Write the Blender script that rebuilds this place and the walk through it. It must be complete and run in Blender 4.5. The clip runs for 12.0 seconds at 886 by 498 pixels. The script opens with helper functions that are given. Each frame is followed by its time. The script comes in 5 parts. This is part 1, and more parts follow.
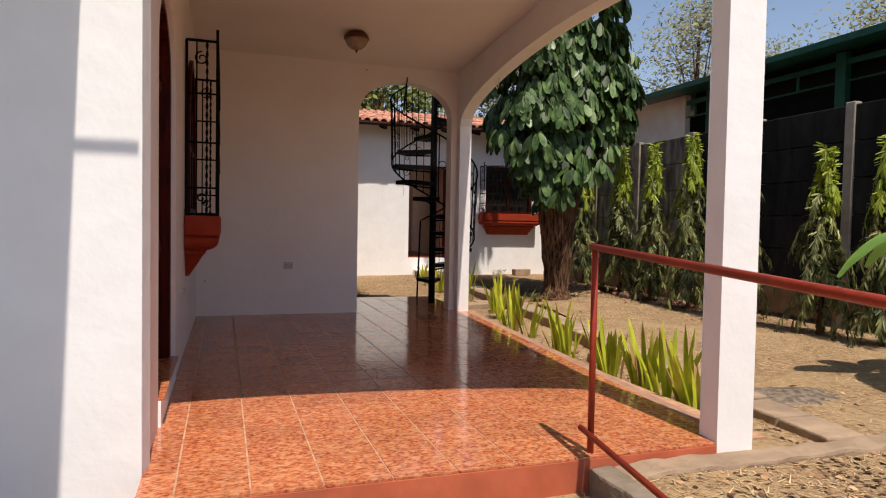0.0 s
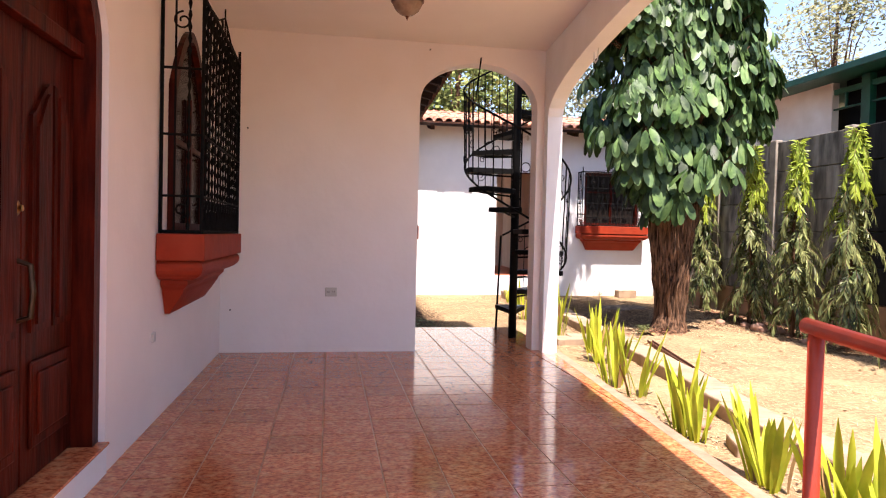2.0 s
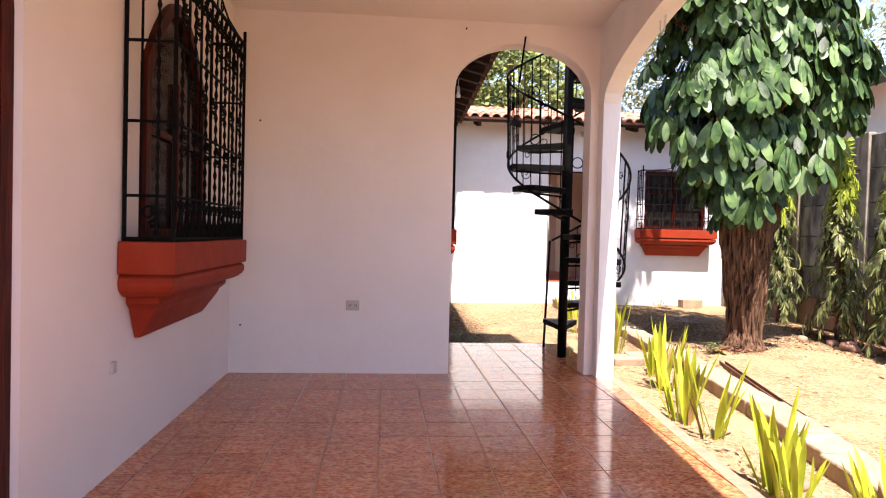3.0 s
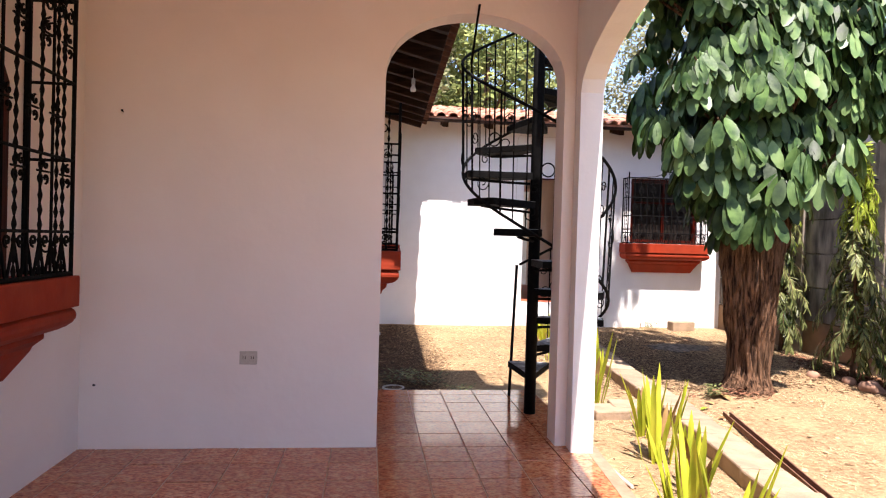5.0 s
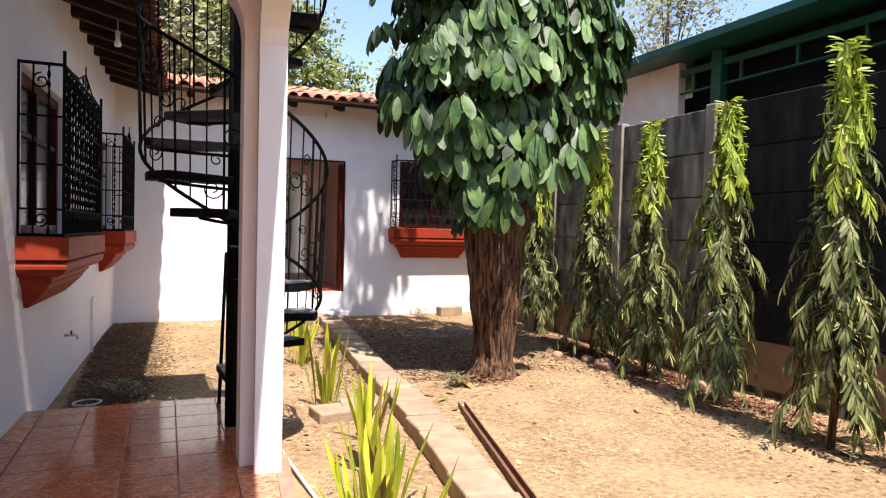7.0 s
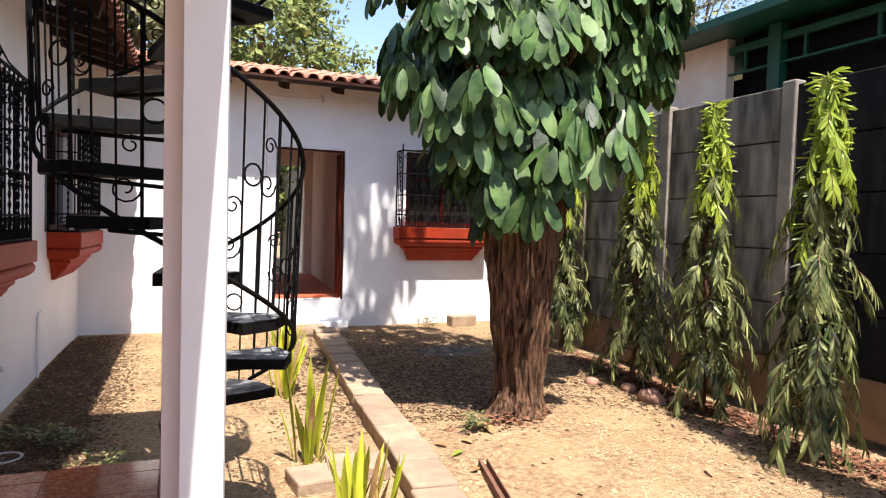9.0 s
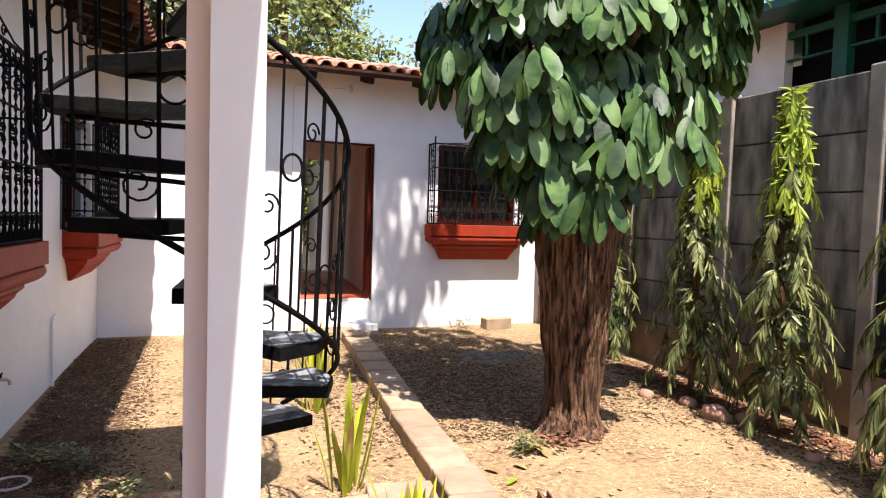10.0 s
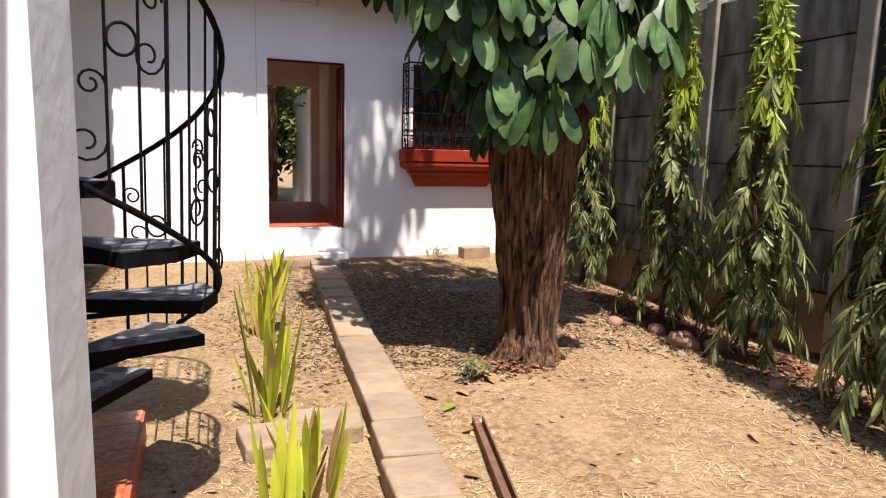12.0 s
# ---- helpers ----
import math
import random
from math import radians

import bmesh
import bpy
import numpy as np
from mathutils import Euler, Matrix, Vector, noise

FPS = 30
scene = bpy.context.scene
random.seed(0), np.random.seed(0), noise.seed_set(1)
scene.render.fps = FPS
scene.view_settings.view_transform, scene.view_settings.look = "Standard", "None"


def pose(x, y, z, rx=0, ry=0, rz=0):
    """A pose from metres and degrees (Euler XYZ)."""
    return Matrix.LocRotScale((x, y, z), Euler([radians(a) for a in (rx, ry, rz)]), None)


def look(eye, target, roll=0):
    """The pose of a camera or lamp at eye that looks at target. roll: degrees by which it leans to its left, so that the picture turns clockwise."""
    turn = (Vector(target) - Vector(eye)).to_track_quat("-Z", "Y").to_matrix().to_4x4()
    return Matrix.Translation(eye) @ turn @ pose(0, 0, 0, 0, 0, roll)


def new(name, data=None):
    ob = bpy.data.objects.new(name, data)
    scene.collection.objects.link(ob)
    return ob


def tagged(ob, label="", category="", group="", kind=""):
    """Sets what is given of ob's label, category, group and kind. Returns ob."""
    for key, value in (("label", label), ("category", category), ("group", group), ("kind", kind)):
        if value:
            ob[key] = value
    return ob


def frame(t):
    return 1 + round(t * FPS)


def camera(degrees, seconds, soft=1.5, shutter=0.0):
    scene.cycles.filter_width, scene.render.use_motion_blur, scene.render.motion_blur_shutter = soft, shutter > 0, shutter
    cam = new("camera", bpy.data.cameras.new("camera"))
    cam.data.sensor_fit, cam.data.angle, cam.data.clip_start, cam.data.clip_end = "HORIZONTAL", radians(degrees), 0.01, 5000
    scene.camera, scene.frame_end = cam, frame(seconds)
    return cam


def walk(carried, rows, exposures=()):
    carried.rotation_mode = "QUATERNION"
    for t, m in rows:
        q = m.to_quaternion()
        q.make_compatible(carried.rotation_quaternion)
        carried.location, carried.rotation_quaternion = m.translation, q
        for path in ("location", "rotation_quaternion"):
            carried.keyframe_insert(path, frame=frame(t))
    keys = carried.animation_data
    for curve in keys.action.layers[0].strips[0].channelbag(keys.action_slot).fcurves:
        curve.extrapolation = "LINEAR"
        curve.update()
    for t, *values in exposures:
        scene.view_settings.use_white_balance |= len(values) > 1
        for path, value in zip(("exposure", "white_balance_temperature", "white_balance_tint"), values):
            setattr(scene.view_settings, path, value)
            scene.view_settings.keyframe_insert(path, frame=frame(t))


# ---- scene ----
cam = camera(68.3, 12.0, soft=1.15)
PATH = [
    (0, (0.204, 0.623, 1.401), (0.842, 2.517, 1.333), 1.0),
    (0.5, (0.388, 1.04, 1.38), (0.974, 2.951, 1.323), 1.0),
    (1, (0.57, 1.464, 1.399), (1.081, 3.397, 1.349), 0.9),
    (1.5, (0.799, 1.863, 1.46), (1.247, 3.811, 1.411), 1.0),
    (2, (0.949, 2.248, 1.492), (1.292, 4.218, 1.448), 1.3),
    (2.5, (1.088, 2.615, 1.526), (1.321, 4.601, 1.483), 1.4),
    (3, (1.248, 3.075, 1.531), (1.425, 5.067, 1.489), 1.4),
    (5, (1.763, 4.451, 1.708), (1.985, 6.439, 1.682), 1.6),
    (5.5, (1.975, 4.536, 1.719), (2.358, 6.499, 1.691), 1.5),
    (6, (2.272, 4.569, 1.672), (2.866, 6.479, 1.644), 1.0),
    (6.5, (2.498, 4.711, 1.669), (3.26, 6.56, 1.627), 1.0),
    (8.5, (3.085, 5.855, 1.833), (3.875, 7.691, 1.766), 1.5),
    (9, (3.14, 6.19, 1.814), (3.898, 8.039, 1.738), 1.5),
    (9.5, (3.162, 6.504, 1.816), (3.879, 8.369, 1.727), 1.6),
    (10, (3.131, 6.776, 1.841), (3.836, 8.645, 1.748), 1.6),
    (10.5, (3.171, 6.913, 1.855), (3.862, 8.787, 1.764), 1.5),
    (11, (3.275, 6.91, 1.843), (3.961, 8.782, 1.696), 1.4),
    (11.5, (3.481, 6.869, 1.821), (4.166, 8.731, 1.568), 1.3),
    (12, (3.698, 6.927, 1.679), (4.377, 8.787, 1.395), 1.4),
]
walk(cam, [(t, look(eye, target, roll)) for t, eye, target, roll in PATH],
     exposures=[(0.0, 0.10, 6900, 15), (1.0, 0.32, 6750, 18), (1.5, 1.02, 6650, 21), (2.0, 1.55, 6600, 21), (3.0, 1.72, 6550, 20), (5.0, 1.47, 6500, 19), (6.5, 1.14, 6450, 16), (9.5, 1.24, 6400, 15), (10.5, 1.26, 6400, 15), (12.0, 0.78, 6450, 15)])

# ---- world and sun ----
SUN_WAY = Vector((0.02, -0.47, 1.03)).normalized()
world = bpy.data.worlds.new("sky")
scene.world = world
world.use_nodes = True
wn = world.node_tree.nodes
sky = wn.new("ShaderNodeTexSky")
sky.sky_type, sky.sun_disc = "NISHITA", False
sky.sun_elevation = math.asin(SUN_WAY.z)
sky.sun_rotation = math.atan2(SUN_WAY.x, SUN_WAY.y)
sky.dust_density = 0.8
wn["Background"].inputs["Strength"].default_value = 0.135
world.node_tree.links.new(sky.outputs[0], wn["Background"].inputs["Color"])
sun = new("sun", bpy.data.lights.new("sun", "SUN"))
sun.data.energy, sun.data.angle, sun.data.color = 5.0, radians(0.5), (1.0, 0.95, 0.87)
sun.matrix_world = look(SUN_WAY * 40, (0, 0, 0))


# ---- materials ----
def mat(name, c1, c2=None, scale=6.0, detail=4.0, rough=0.7, rough2=None, metal=0.0, bump=0.0, bscale=40.0, lo=0.35, hi=0.65,
        c3=None, s3=1.2, w3=0.35, vary=0.0, island=0.0, stretch=(1, 1, 1), coat=0.0, trans=0.0, bdist=0.02, spec=None):
    m = bpy.data.materials.new(name)
    m.use_nodes = True
    nt = m.node_tree
    n, ln = nt.nodes, nt.links.new
    b = n["Principled BSDF"]
    b.inputs["Metallic"].default_value = metal
    b.inputs["Roughness"].default_value = rough
    b.inputs["Coat Weight"].default_value = coat
    b.inputs["Specular IOR Level"].default_value = spec if spec is not None else (0.5 if rough < 0.35 else (0.3 if rough < 0.6 else 0.12))
    tc = n.new("ShaderNodeTexCoord")
    mp = n.new("ShaderNodeMapping")
    mp.inputs["Scale"].default_value = stretch
    geo = n.new("ShaderNodeNewGeometry")
    ln(geo.outputs["Position"], mp.inputs["Vector"])

    def noise_ramp(sc, det, a, z, e0, e1):
        t = n.new("ShaderNodeTexNoise")
        t.inputs["Scale"].default_value, t.inputs["Detail"].default_value = sc, det
        ln(mp.outputs[0], t.inputs["Vector"])
        r = n.new("ShaderNodeValToRGB")
        r.color_ramp.elements[0].position, r.color_ramp.elements[1].position = e0, e1
        r.color_ramp.elements[0].color, r.color_ramp.elements[1].color = (*a, 1), (*z, 1)
        ln(t.outputs["Fac"], r.inputs["Fac"])
        return t, r
    t1, r1 = noise_ramp(scale, detail, c1, c2 or c1, lo, hi)
    col = r1.outputs["Color"]
    if c3:
        t2, r2 = noise_ramp(s3, 3.0, (0, 0, 0), (w3, w3, w3), 0.45, 0.7)
        mix = n.new("ShaderNodeMixRGB")
        mix.inputs["Color2"].default_value = (*c3, 1)
        ln(r2.outputs["Color"], mix.inputs["Fac"])
        ln(col, mix.inputs["Color1"])
        col = mix.outputs["Color"]
    if vary or island:
        hs = n.new("ShaderNodeHueSaturation")
        rng = n.new("ShaderNodeMapRange")
        k = vary or island
        rng.inputs["To Min"].default_value, rng.inputs["To Max"].default_value = 1 - k, 1 + k
        if vary:
            oi = n.new("ShaderNodeObjectInfo")
            ln(oi.outputs["Random"], rng.inputs["Value"])
        else:
            ln(geo.outputs["Random Per Island"], rng.inputs["Value"])
        ln(rng.outputs[0], hs.inputs["Value"])
        ln(col, hs.inputs["Color"])
        col = hs.outputs["Color"]
    ln(col, b.inputs["Base Color"])
    if rough2 is not None:
        rr = n.new("ShaderNodeMapRange")
        rr.inputs["To Min"].default_value, rr.inputs["To Max"].default_value = rough, rough2
        ln(t1.outputs["Fac"], rr.inputs["Value"])
        ln(rr.outputs[0], b.inputs["Roughness"])
    if bump:
        t3 = n.new("ShaderNodeTexNoise")
        t3.inputs["Scale"].default_value, t3.inputs["Detail"].default_value = bscale, 4.0
        ln(mp.outputs[0], t3.inputs["Vector"])
        bp = n.new("ShaderNodeBump")
        bp.inputs["Strength"].default_value, bp.inputs["Distance"].default_value = bump, bdist
        ln(t3.outputs["Fac"], bp.inputs["Height"])
        ln(bp.outputs[0], b.inputs["Normal"])
    if trans:
        tr = n.new("ShaderNodeBsdfTranslucent")
        ln(col, tr.inputs["Color"])
        mx = n.new("ShaderNodeMixShader")
        mx.inputs["Fac"].default_value = trans
        ln(b.outputs[0], mx.inputs[1])
        ln(tr.outputs[0], mx.inputs[2])
        ln(mx.outputs[0], n["Material Output"].inputs["Surface"])
    return m


PLASTER = mat("white_plaster", (0.86, 0.85, 0.83), (0.82, 0.805, 0.785), 3, 5, 0.75, bump=0.25, bscale=9, c3=(0.74, 0.71, 0.67), s3=0.9, w3=0.25)
CREAM = mat("cream_paint", (0.87, 0.785, 0.73), (0.84, 0.75, 0.69), 2.2, 5, 0.6, bump=0.2, bscale=8, c3=(0.74, 0.65, 0.60), s3=0.8, w3=0.2)
# the cream paint browned and darkened to carry the passage's shade
CREAMSHADE = mat("passage_cream_in_shade", (0.66, 0.51, 0.42), (0.60, 0.45, 0.36), 2.2, 5, 0.7, bump=0.2, bscale=8, c3=(0.50, 0.37, 0.30), s3=0.8, w3=0.3)
CEIL = mat("ceiling_paint", (0.83, 0.765, 0.71), (0.80, 0.735, 0.68), 1.8, 4, 0.7, bump=0.12, bscale=7)
TILE = mat("terracotta_tile", (0.25, 0.050, 0.023), (0.56, 0.19, 0.080), 58, 6, 0.05, 0.15, lo=0.36, hi=0.62, c3=(0.72, 0.40, 0.20), s3=26, w3=0.45,
           vary=0.10, stretch=(0.8, 1.2, 1), bump=0.03, bscale=14)
# much darker concrete for the boundary bays at low y
BLOCKDARK = mat("near_black_precast_concrete", (0.012, 0.0115, 0.011), (0.036, 0.033, 0.030), 5.0, 9, 0.9, lo=0.40, hi=0.80, vary=0.18, bump=0.6, bscale=22, c3=(0.012, 0.011, 0.010), s3=1.5, w3=0.5, stretch=(1, 1.2, 0.35))
GROUT = mat("grout", (0.50, 0.30, 0.18), (0.34, 0.18, 0.11), 20, 3, 0.8)
EDGE = mat("pinkish_concrete_edge", (0.40, 0.23, 0.155), (0.30, 0.165, 0.11), 9, 6, 0.8, bump=0.4, bscale=30, c3=(0.24, 0.15, 0.10), s3=3, w3=0.5)
RISER = mat("red_riser_paint", (0.52, 0.13, 0.065), (0.42, 0.10, 0.05), 5, 5, 0.5, bump=0.15, bscale=18, c3=(0.30, 0.10, 0.06), s3=3, w3=0.4)
REDSHELF = mat("red_oxide_paint", (0.33, 0.037, 0.013), (0.26, 0.028, 0.010), 6, 5, 0.6, bump=0.15, bscale=16, c3=(0.28, 0.06, 0.03), s3=2.5, w3=0.4)
REDTUBE = mat("red_enamel", (0.30, 0.034, 0.014), (0.22, 0.026, 0.012), 12, 4, 0.4, bump=0.1, bscale=60)
IRON = mat("black_iron_paint", (0.004, 0.004, 0.004), (0.008, 0.0075, 0.0075), 30, 4, 0.66, 0.8, bump=0.2, bscale=70, spec=0.07)
TREAD = mat("worn_tread_paint", (0.02, 0.02, 0.021), (0.22, 0.225, 0.23), 9, 7, 0.4, 0.6, lo=0.50, hi=0.60, bump=0.35, bscale=25)
WOOD = mat("mahogany", (0.088, 0.0095, 0.0034), (0.026, 0.003, 0.0014), 8, 6, 0.34, 0.46, spec=0.10, stretch=(3, 3, 0.35), bump=0.12, bscale=20)
DARKWOOD = mat("dark_rafter_wood", (0.022, 0.011, 0.007), (0.042, 0.021, 0.013), 10, 5, 0.7, stretch=(0.6, 3, 3), bump=0.3, bscale=25)
HANDLE = mat("dark_bronze", (0.05, 0.032, 0.02), (0.08, 0.05, 0.03), 20, 3, 0.4, metal=0.7)
BRASS = mat("brass", (0.55, 0.36, 0.14), (0.40, 0.25, 0.09), 30, 3, 0.3, metal=1.0)
GLASSD = mat("dark_window_glass", (0.016, 0.013, 0.012), (0.024, 0.020, 0.017), 3, 2, 0.16, spec=0.2)
FROST = mat("frosted_lamp_glass", (0.34, 0.24, 0.17), (0.26, 0.17, 0.115), 18, 4, 0.25)
BRONZE = mat("bronze_rim", (0.10, 0.035, 0.02), (0.16, 0.06, 0.03), 20, 3, 0.4, metal=0.6)
PLASTIC = mat("ivory_plastic", (0.55, 0.50, 0.42), (0.50, 0.45, 0.38), 20, 2, 0.4)
BLOCK = mat("grey_precast_concrete", (0.30, 0.265, 0.22), (0.085, 0.075, 0.064), 6.0, 10, 0.9, lo=0.32, hi=0.70, vary=0.22, bump=0.8, bscale=22, c3=(0.045, 0.04, 0.034), s3=3.0, w3=0.6, stretch=(1, 1.2, 0.35))
BLOCKBASE = mat("soil_stained_concrete", (0.27, 0.165, 0.095), (0.19, 0.125, 0.08), 4, 6, 0.9, vary=0.1, bump=0.4, bscale=30)
POST = mat("concrete_post", (0.34, 0.29, 0.235), (0.26, 0.22, 0.175), 6, 6, 0.85, bump=0.35, bscale=30, c3=(0.14, 0.12, 0.10), s3=1.5, w3=0.5)
STAINED = mat("stained_old_concrete", (0.20, 0.16, 0.12), (0.085, 0.065, 0.048), 7, 8, 0.9, bump=0.7, bscale=24, c3=(0.32, 0.26, 0.19), s3=2.5, w3=0.5)
SLAB = mat("path_slab_concrete", (0.37, 0.265, 0.175), (0.28, 0.20, 0.135), 7, 6, 0.85, vary=0.10, bump=0.5, bscale=28, c3=(0.22, 0.16, 0.11), s3=2.5, w3=0.5)
GROUND = mat("dry_ground", (0.41, 0.282, 0.155), (0.20, 0.122, 0.064), 24, 12, 0.95, lo=0.3, hi=0.66, bump=1.0, bscale=60, c3=(0.41, 0.29, 0.155), s3=1.6, w3=0.7)
STRAW = mat("straw_litter", (0.56, 0.40, 0.225), (0.40, 0.265, 0.14), 3, 2, 0.8, island=0.35)
DEADLEAF = mat("dead_leaf", (0.44, 0.28, 0.15), (0.30, 0.17, 0.09), 9, 3, 0.7, island=0.45)
BARK = mat("ropy_bark", (0.24, 0.13, 0.075), (0.022, 0.011, 0.007), 18, 12, 0.95, bump=1.0, bscale=34, stretch=(2.0, 2.0, 0.22), bdist=0.06, c3=(0.24, 0.145, 0.088), s3=2.5, w3=0.45)
LEAF = mat("umbrella_leaf", (0.017, 0.041, 0.011), (0.076, 0.127, 0.036), 7, 3, 0.42, 0.55, island=0.6, trans=0.04, spec=0.22, bump=0.15, bscale=30)
LEAFY = mat("pale_leaf", (0.19, 0.27, 0.10), (0.11, 0.19, 0.065), 7, 3, 0.4, island=0.25, trans=0.2)
MAST = mat("mast_leaf", (0.040, 0.058, 0.017), (0.25, 0.265, 0.098), 5, 3, 0.38, island=0.65, trans=0.18, spec=0.22)
MASTNEW = mat("mast_new_leaf", (0.36, 0.42, 0.045), (0.26, 0.34, 0.04), 5, 3, 0.4, island=0.25, trans=0.35)
BLADE = mat("strap_leaf", (0.29, 0.35, 0.022), (0.54, 0.53, 0.05), 9, 3, 0.38, vary=0.18, trans=0.3, stretch=(1, 1, 0.4))
BLADEDRY = mat("dry_strap_leaf", (0.33, 0.20, 0.08), (0.24, 0.14, 0.06), 9, 3, 0.7, vary=0.2)
BANANA = mat("banana_leaf", (0.20, 0.36, 0.06), (0.14, 0.27, 0.045), 6, 3, 0.4, trans=0.3)
FARLEAF = mat("far_foliage", (0.11, 0.145, 0.04), (0.22, 0.235, 0.075), 1.2, 4, 0.7, island=0.4, trans=0.2)
FARDRY = mat("far_dry_foliage", (0.27, 0.25, 0.14), (0.18, 0.19, 0.09), 1.2, 4, 0.8, island=0.35, trans=0.2)
CLAY = mat("clay_roof_tile", (0.46, 0.19, 0.115), (0.55, 0.30, 0.21), 6, 6, 0.8, vary=0.2, bump=0.3, bscale=40, c3=(0.30, 0.15, 0.11), s3=3, w3=0.5)
# roof clay darkened, with the shade under the wing eave in its colour
SHADECLAY = mat("shaded_clay_tile", (0.15, 0.065, 0.042), (0.07, 0.034, 0.024), 6, 6, 0.85, bump=0.3, bscale=40)
REDLITTER = mat("reddish_dry_litter", (0.26, 0.115, 0.065), (0.12, 0.055, 0.032), 9, 3, 0.8, island=0.5)
GREEN = mat("green_enamel", (0.008, 0.080, 0.052), (0.007, 0.058, 0.038), 6, 4, 0.45, bump=0.1, bscale=30)
NEIGH = mat("neighbour_whitewash", (0.74, 0.71, 0.67), (0.66, 0.62, 0.57), 2, 6, 0.85, c3=(0.52, 0.36, 0.26), s3=0.8, w3=0.45, bump=0.2, bscale=12)
# near-black colour standing in for the shade inside the neighbour's openings
ROOMSHADE = mat("room_shade_black", (0.010, 0.0095, 0.009), (0.007, 0.0065, 0.006), 2, 3, 1.0)
ASH = mat("grey_ash", (0.24, 0.19, 0.14), (0.085, 0.065, 0.048), 18, 6, 0.95, bump=0.6, bscale=60)
RUSTBAR = mat("rusty_red_channel", (0.20, 0.10, 0.065), (0.14, 0.07, 0.045), 10, 5, 0.7, bump=0.3, bscale=40)
BOUNCEPAVE = mat("bounce_slab_concrete", (0.30, 0.28, 0.25), (0.24, 0.225, 0.20), 4, 7, 0.85, bump=0.3, bscale=30, c3=(0.38, 0.35, 0.30), s3=0.8, w3=0.4)
# leaf litter, coloured darker to deepen the shade on the ground
LITTER = mat("leaf_litter_and_shade", (0.12, 0.066, 0.036), (0.055, 0.030, 0.017), 9, 3, 0.8, island=0.5)
PIPE = mat("pale_pvc", (0.62, 0.58, 0.52), (0.5, 0.46, 0.42), 8, 3, 0.4)


# ---- mesh helpers ----
def part(name, bm, material, parent=None, label="", smooth=False):
    me = bpy.data.meshes.new(name)
    bmesh.ops.recalc_face_normals(bm, faces=bm.faces[:])
    bm.to_mesh(me)
    bm.free()
    for m in (material if isinstance(material, (list, tuple)) else [material]):
        me.materials.append(m)
    if smooth:
        for p in me.polygons:
            p.use_smooth = True
    ob = new(name, me)
    if parent:
        ob.parent = parent
    if label:
        ob["label"] = label
    return ob


def piece(name, me, parent, m):
    ob = new(name, me)
    ob.parent = parent
    ob.matrix_basis = m
    return ob


def raw(name, verts, faces, material, parent=None, label="", smooth=False, slots=None):
    me = bpy.data.meshes.new(name)
    me.from_pydata(verts, [], faces)
    for m in (material if isinstance(material, (list, tuple)) else [material]):
        me.materials.append(m)
    if slots:
        me.polygons.foreach_set("material_index", slots)
    if smooth:
        for p in me.polygons:
            p.use_smooth = True
    ob = new(name, me)
    if parent:
        ob.parent = parent
    if label:
        ob["label"] = label
    return ob


def thing(name, m, label, category, group="", kind=""):
    ob = new(name)
    ob.empty_display_size = 0.1
    ob.matrix_basis = m
    return tagged(ob, label, category, group, kind)


def box(bm, x0, x1, y0, y1, z0, z1, bevel=0.0, m=None):
    r = bmesh.ops.create_cube(bm, size=1.0)
    vs = r["verts"]
    for v in vs:
        v.co = Vector((x0 + (v.co.x + 0.5) * (x1 - x0), y0 + (v.co.y + 0.5) * (y1 - y0), z0 + (v.co.z + 0.5) * (z1 - z0)))
    if bevel:
        es = list({e for v in vs for e in v.link_edges})
        rr = bmesh.ops.bevel(bm, geom=es, offset=bevel, segments=2, affect="EDGES", profile=0.5)
        vs = list({v for f in rr["faces"] for v in f.verts} | {v for v in vs if v.is_valid})
    if m:
        bmesh.ops.transform(bm, matrix=m, verts=vs)
    return bm


def tube(bm, pts, r, seg=8, closed=False, r1=None):
    """A round bar along points."""
    pts = [Vector(p) for p in pts]
    n = len(pts)
    rings = []
    up = Vector((0, 0, 1))
    s = None
    for i, p in enumerate(pts):
        a, b = pts[(i - 1) % n] if (i or closed) else p, pts[(i + 1) % n] if (i < n - 1 or closed) else p
        d = (b - a).normalized()
        ref = up if abs(d.z) < 0.93 else Vector((1, 0, 0))
        s = d.cross(ref) if s is None else s - d * s.dot(d)
        s.normalize()
        q = d.cross(s)
        rad = r if r1 is None else r + (r1 - r) * i / max(1, n - 1)
        rings.append([bm.verts.new(p + (s * math.cos(2 * math.pi * k / seg) + q * math.sin(2 * math.pi * k / seg)) * rad) for k in range(seg)])
    for i in range(n if closed else n - 1):
        a, b = rings[i], rings[(i + 1) % n]
        for k in range(seg):
            try:
                bm.faces.new((a[k], a[(k + 1) % seg], b[(k + 1) % seg], b[k]))
            except ValueError:
                pass
    if not closed:
        bm.faces.new(rings[0][::-1])
        bm.faces.new(rings[-1])
    return bm


def prism(bm, poly, origin, u, v, depth):
    """A flat outline (list of pairs) in the plane origin, u, v, thickened along depth."""
    o, u, v, d = Vector(origin), Vector(u), Vector(v), Vector(depth)
    a = [bm.verts.new(o + u * p[0] + v * p[1]) for p in poly]
    b = [bm.verts.new(o + u * p[0] + v * p[1] + d) for p in poly]
    bm.faces.new(a)
    bm.faces.new(b[::-1])
    for i in range(len(poly)):
        j = (i + 1) % len(poly)
        bm.faces.new((a[i], b[i], b[j], a[j]))
    return bm


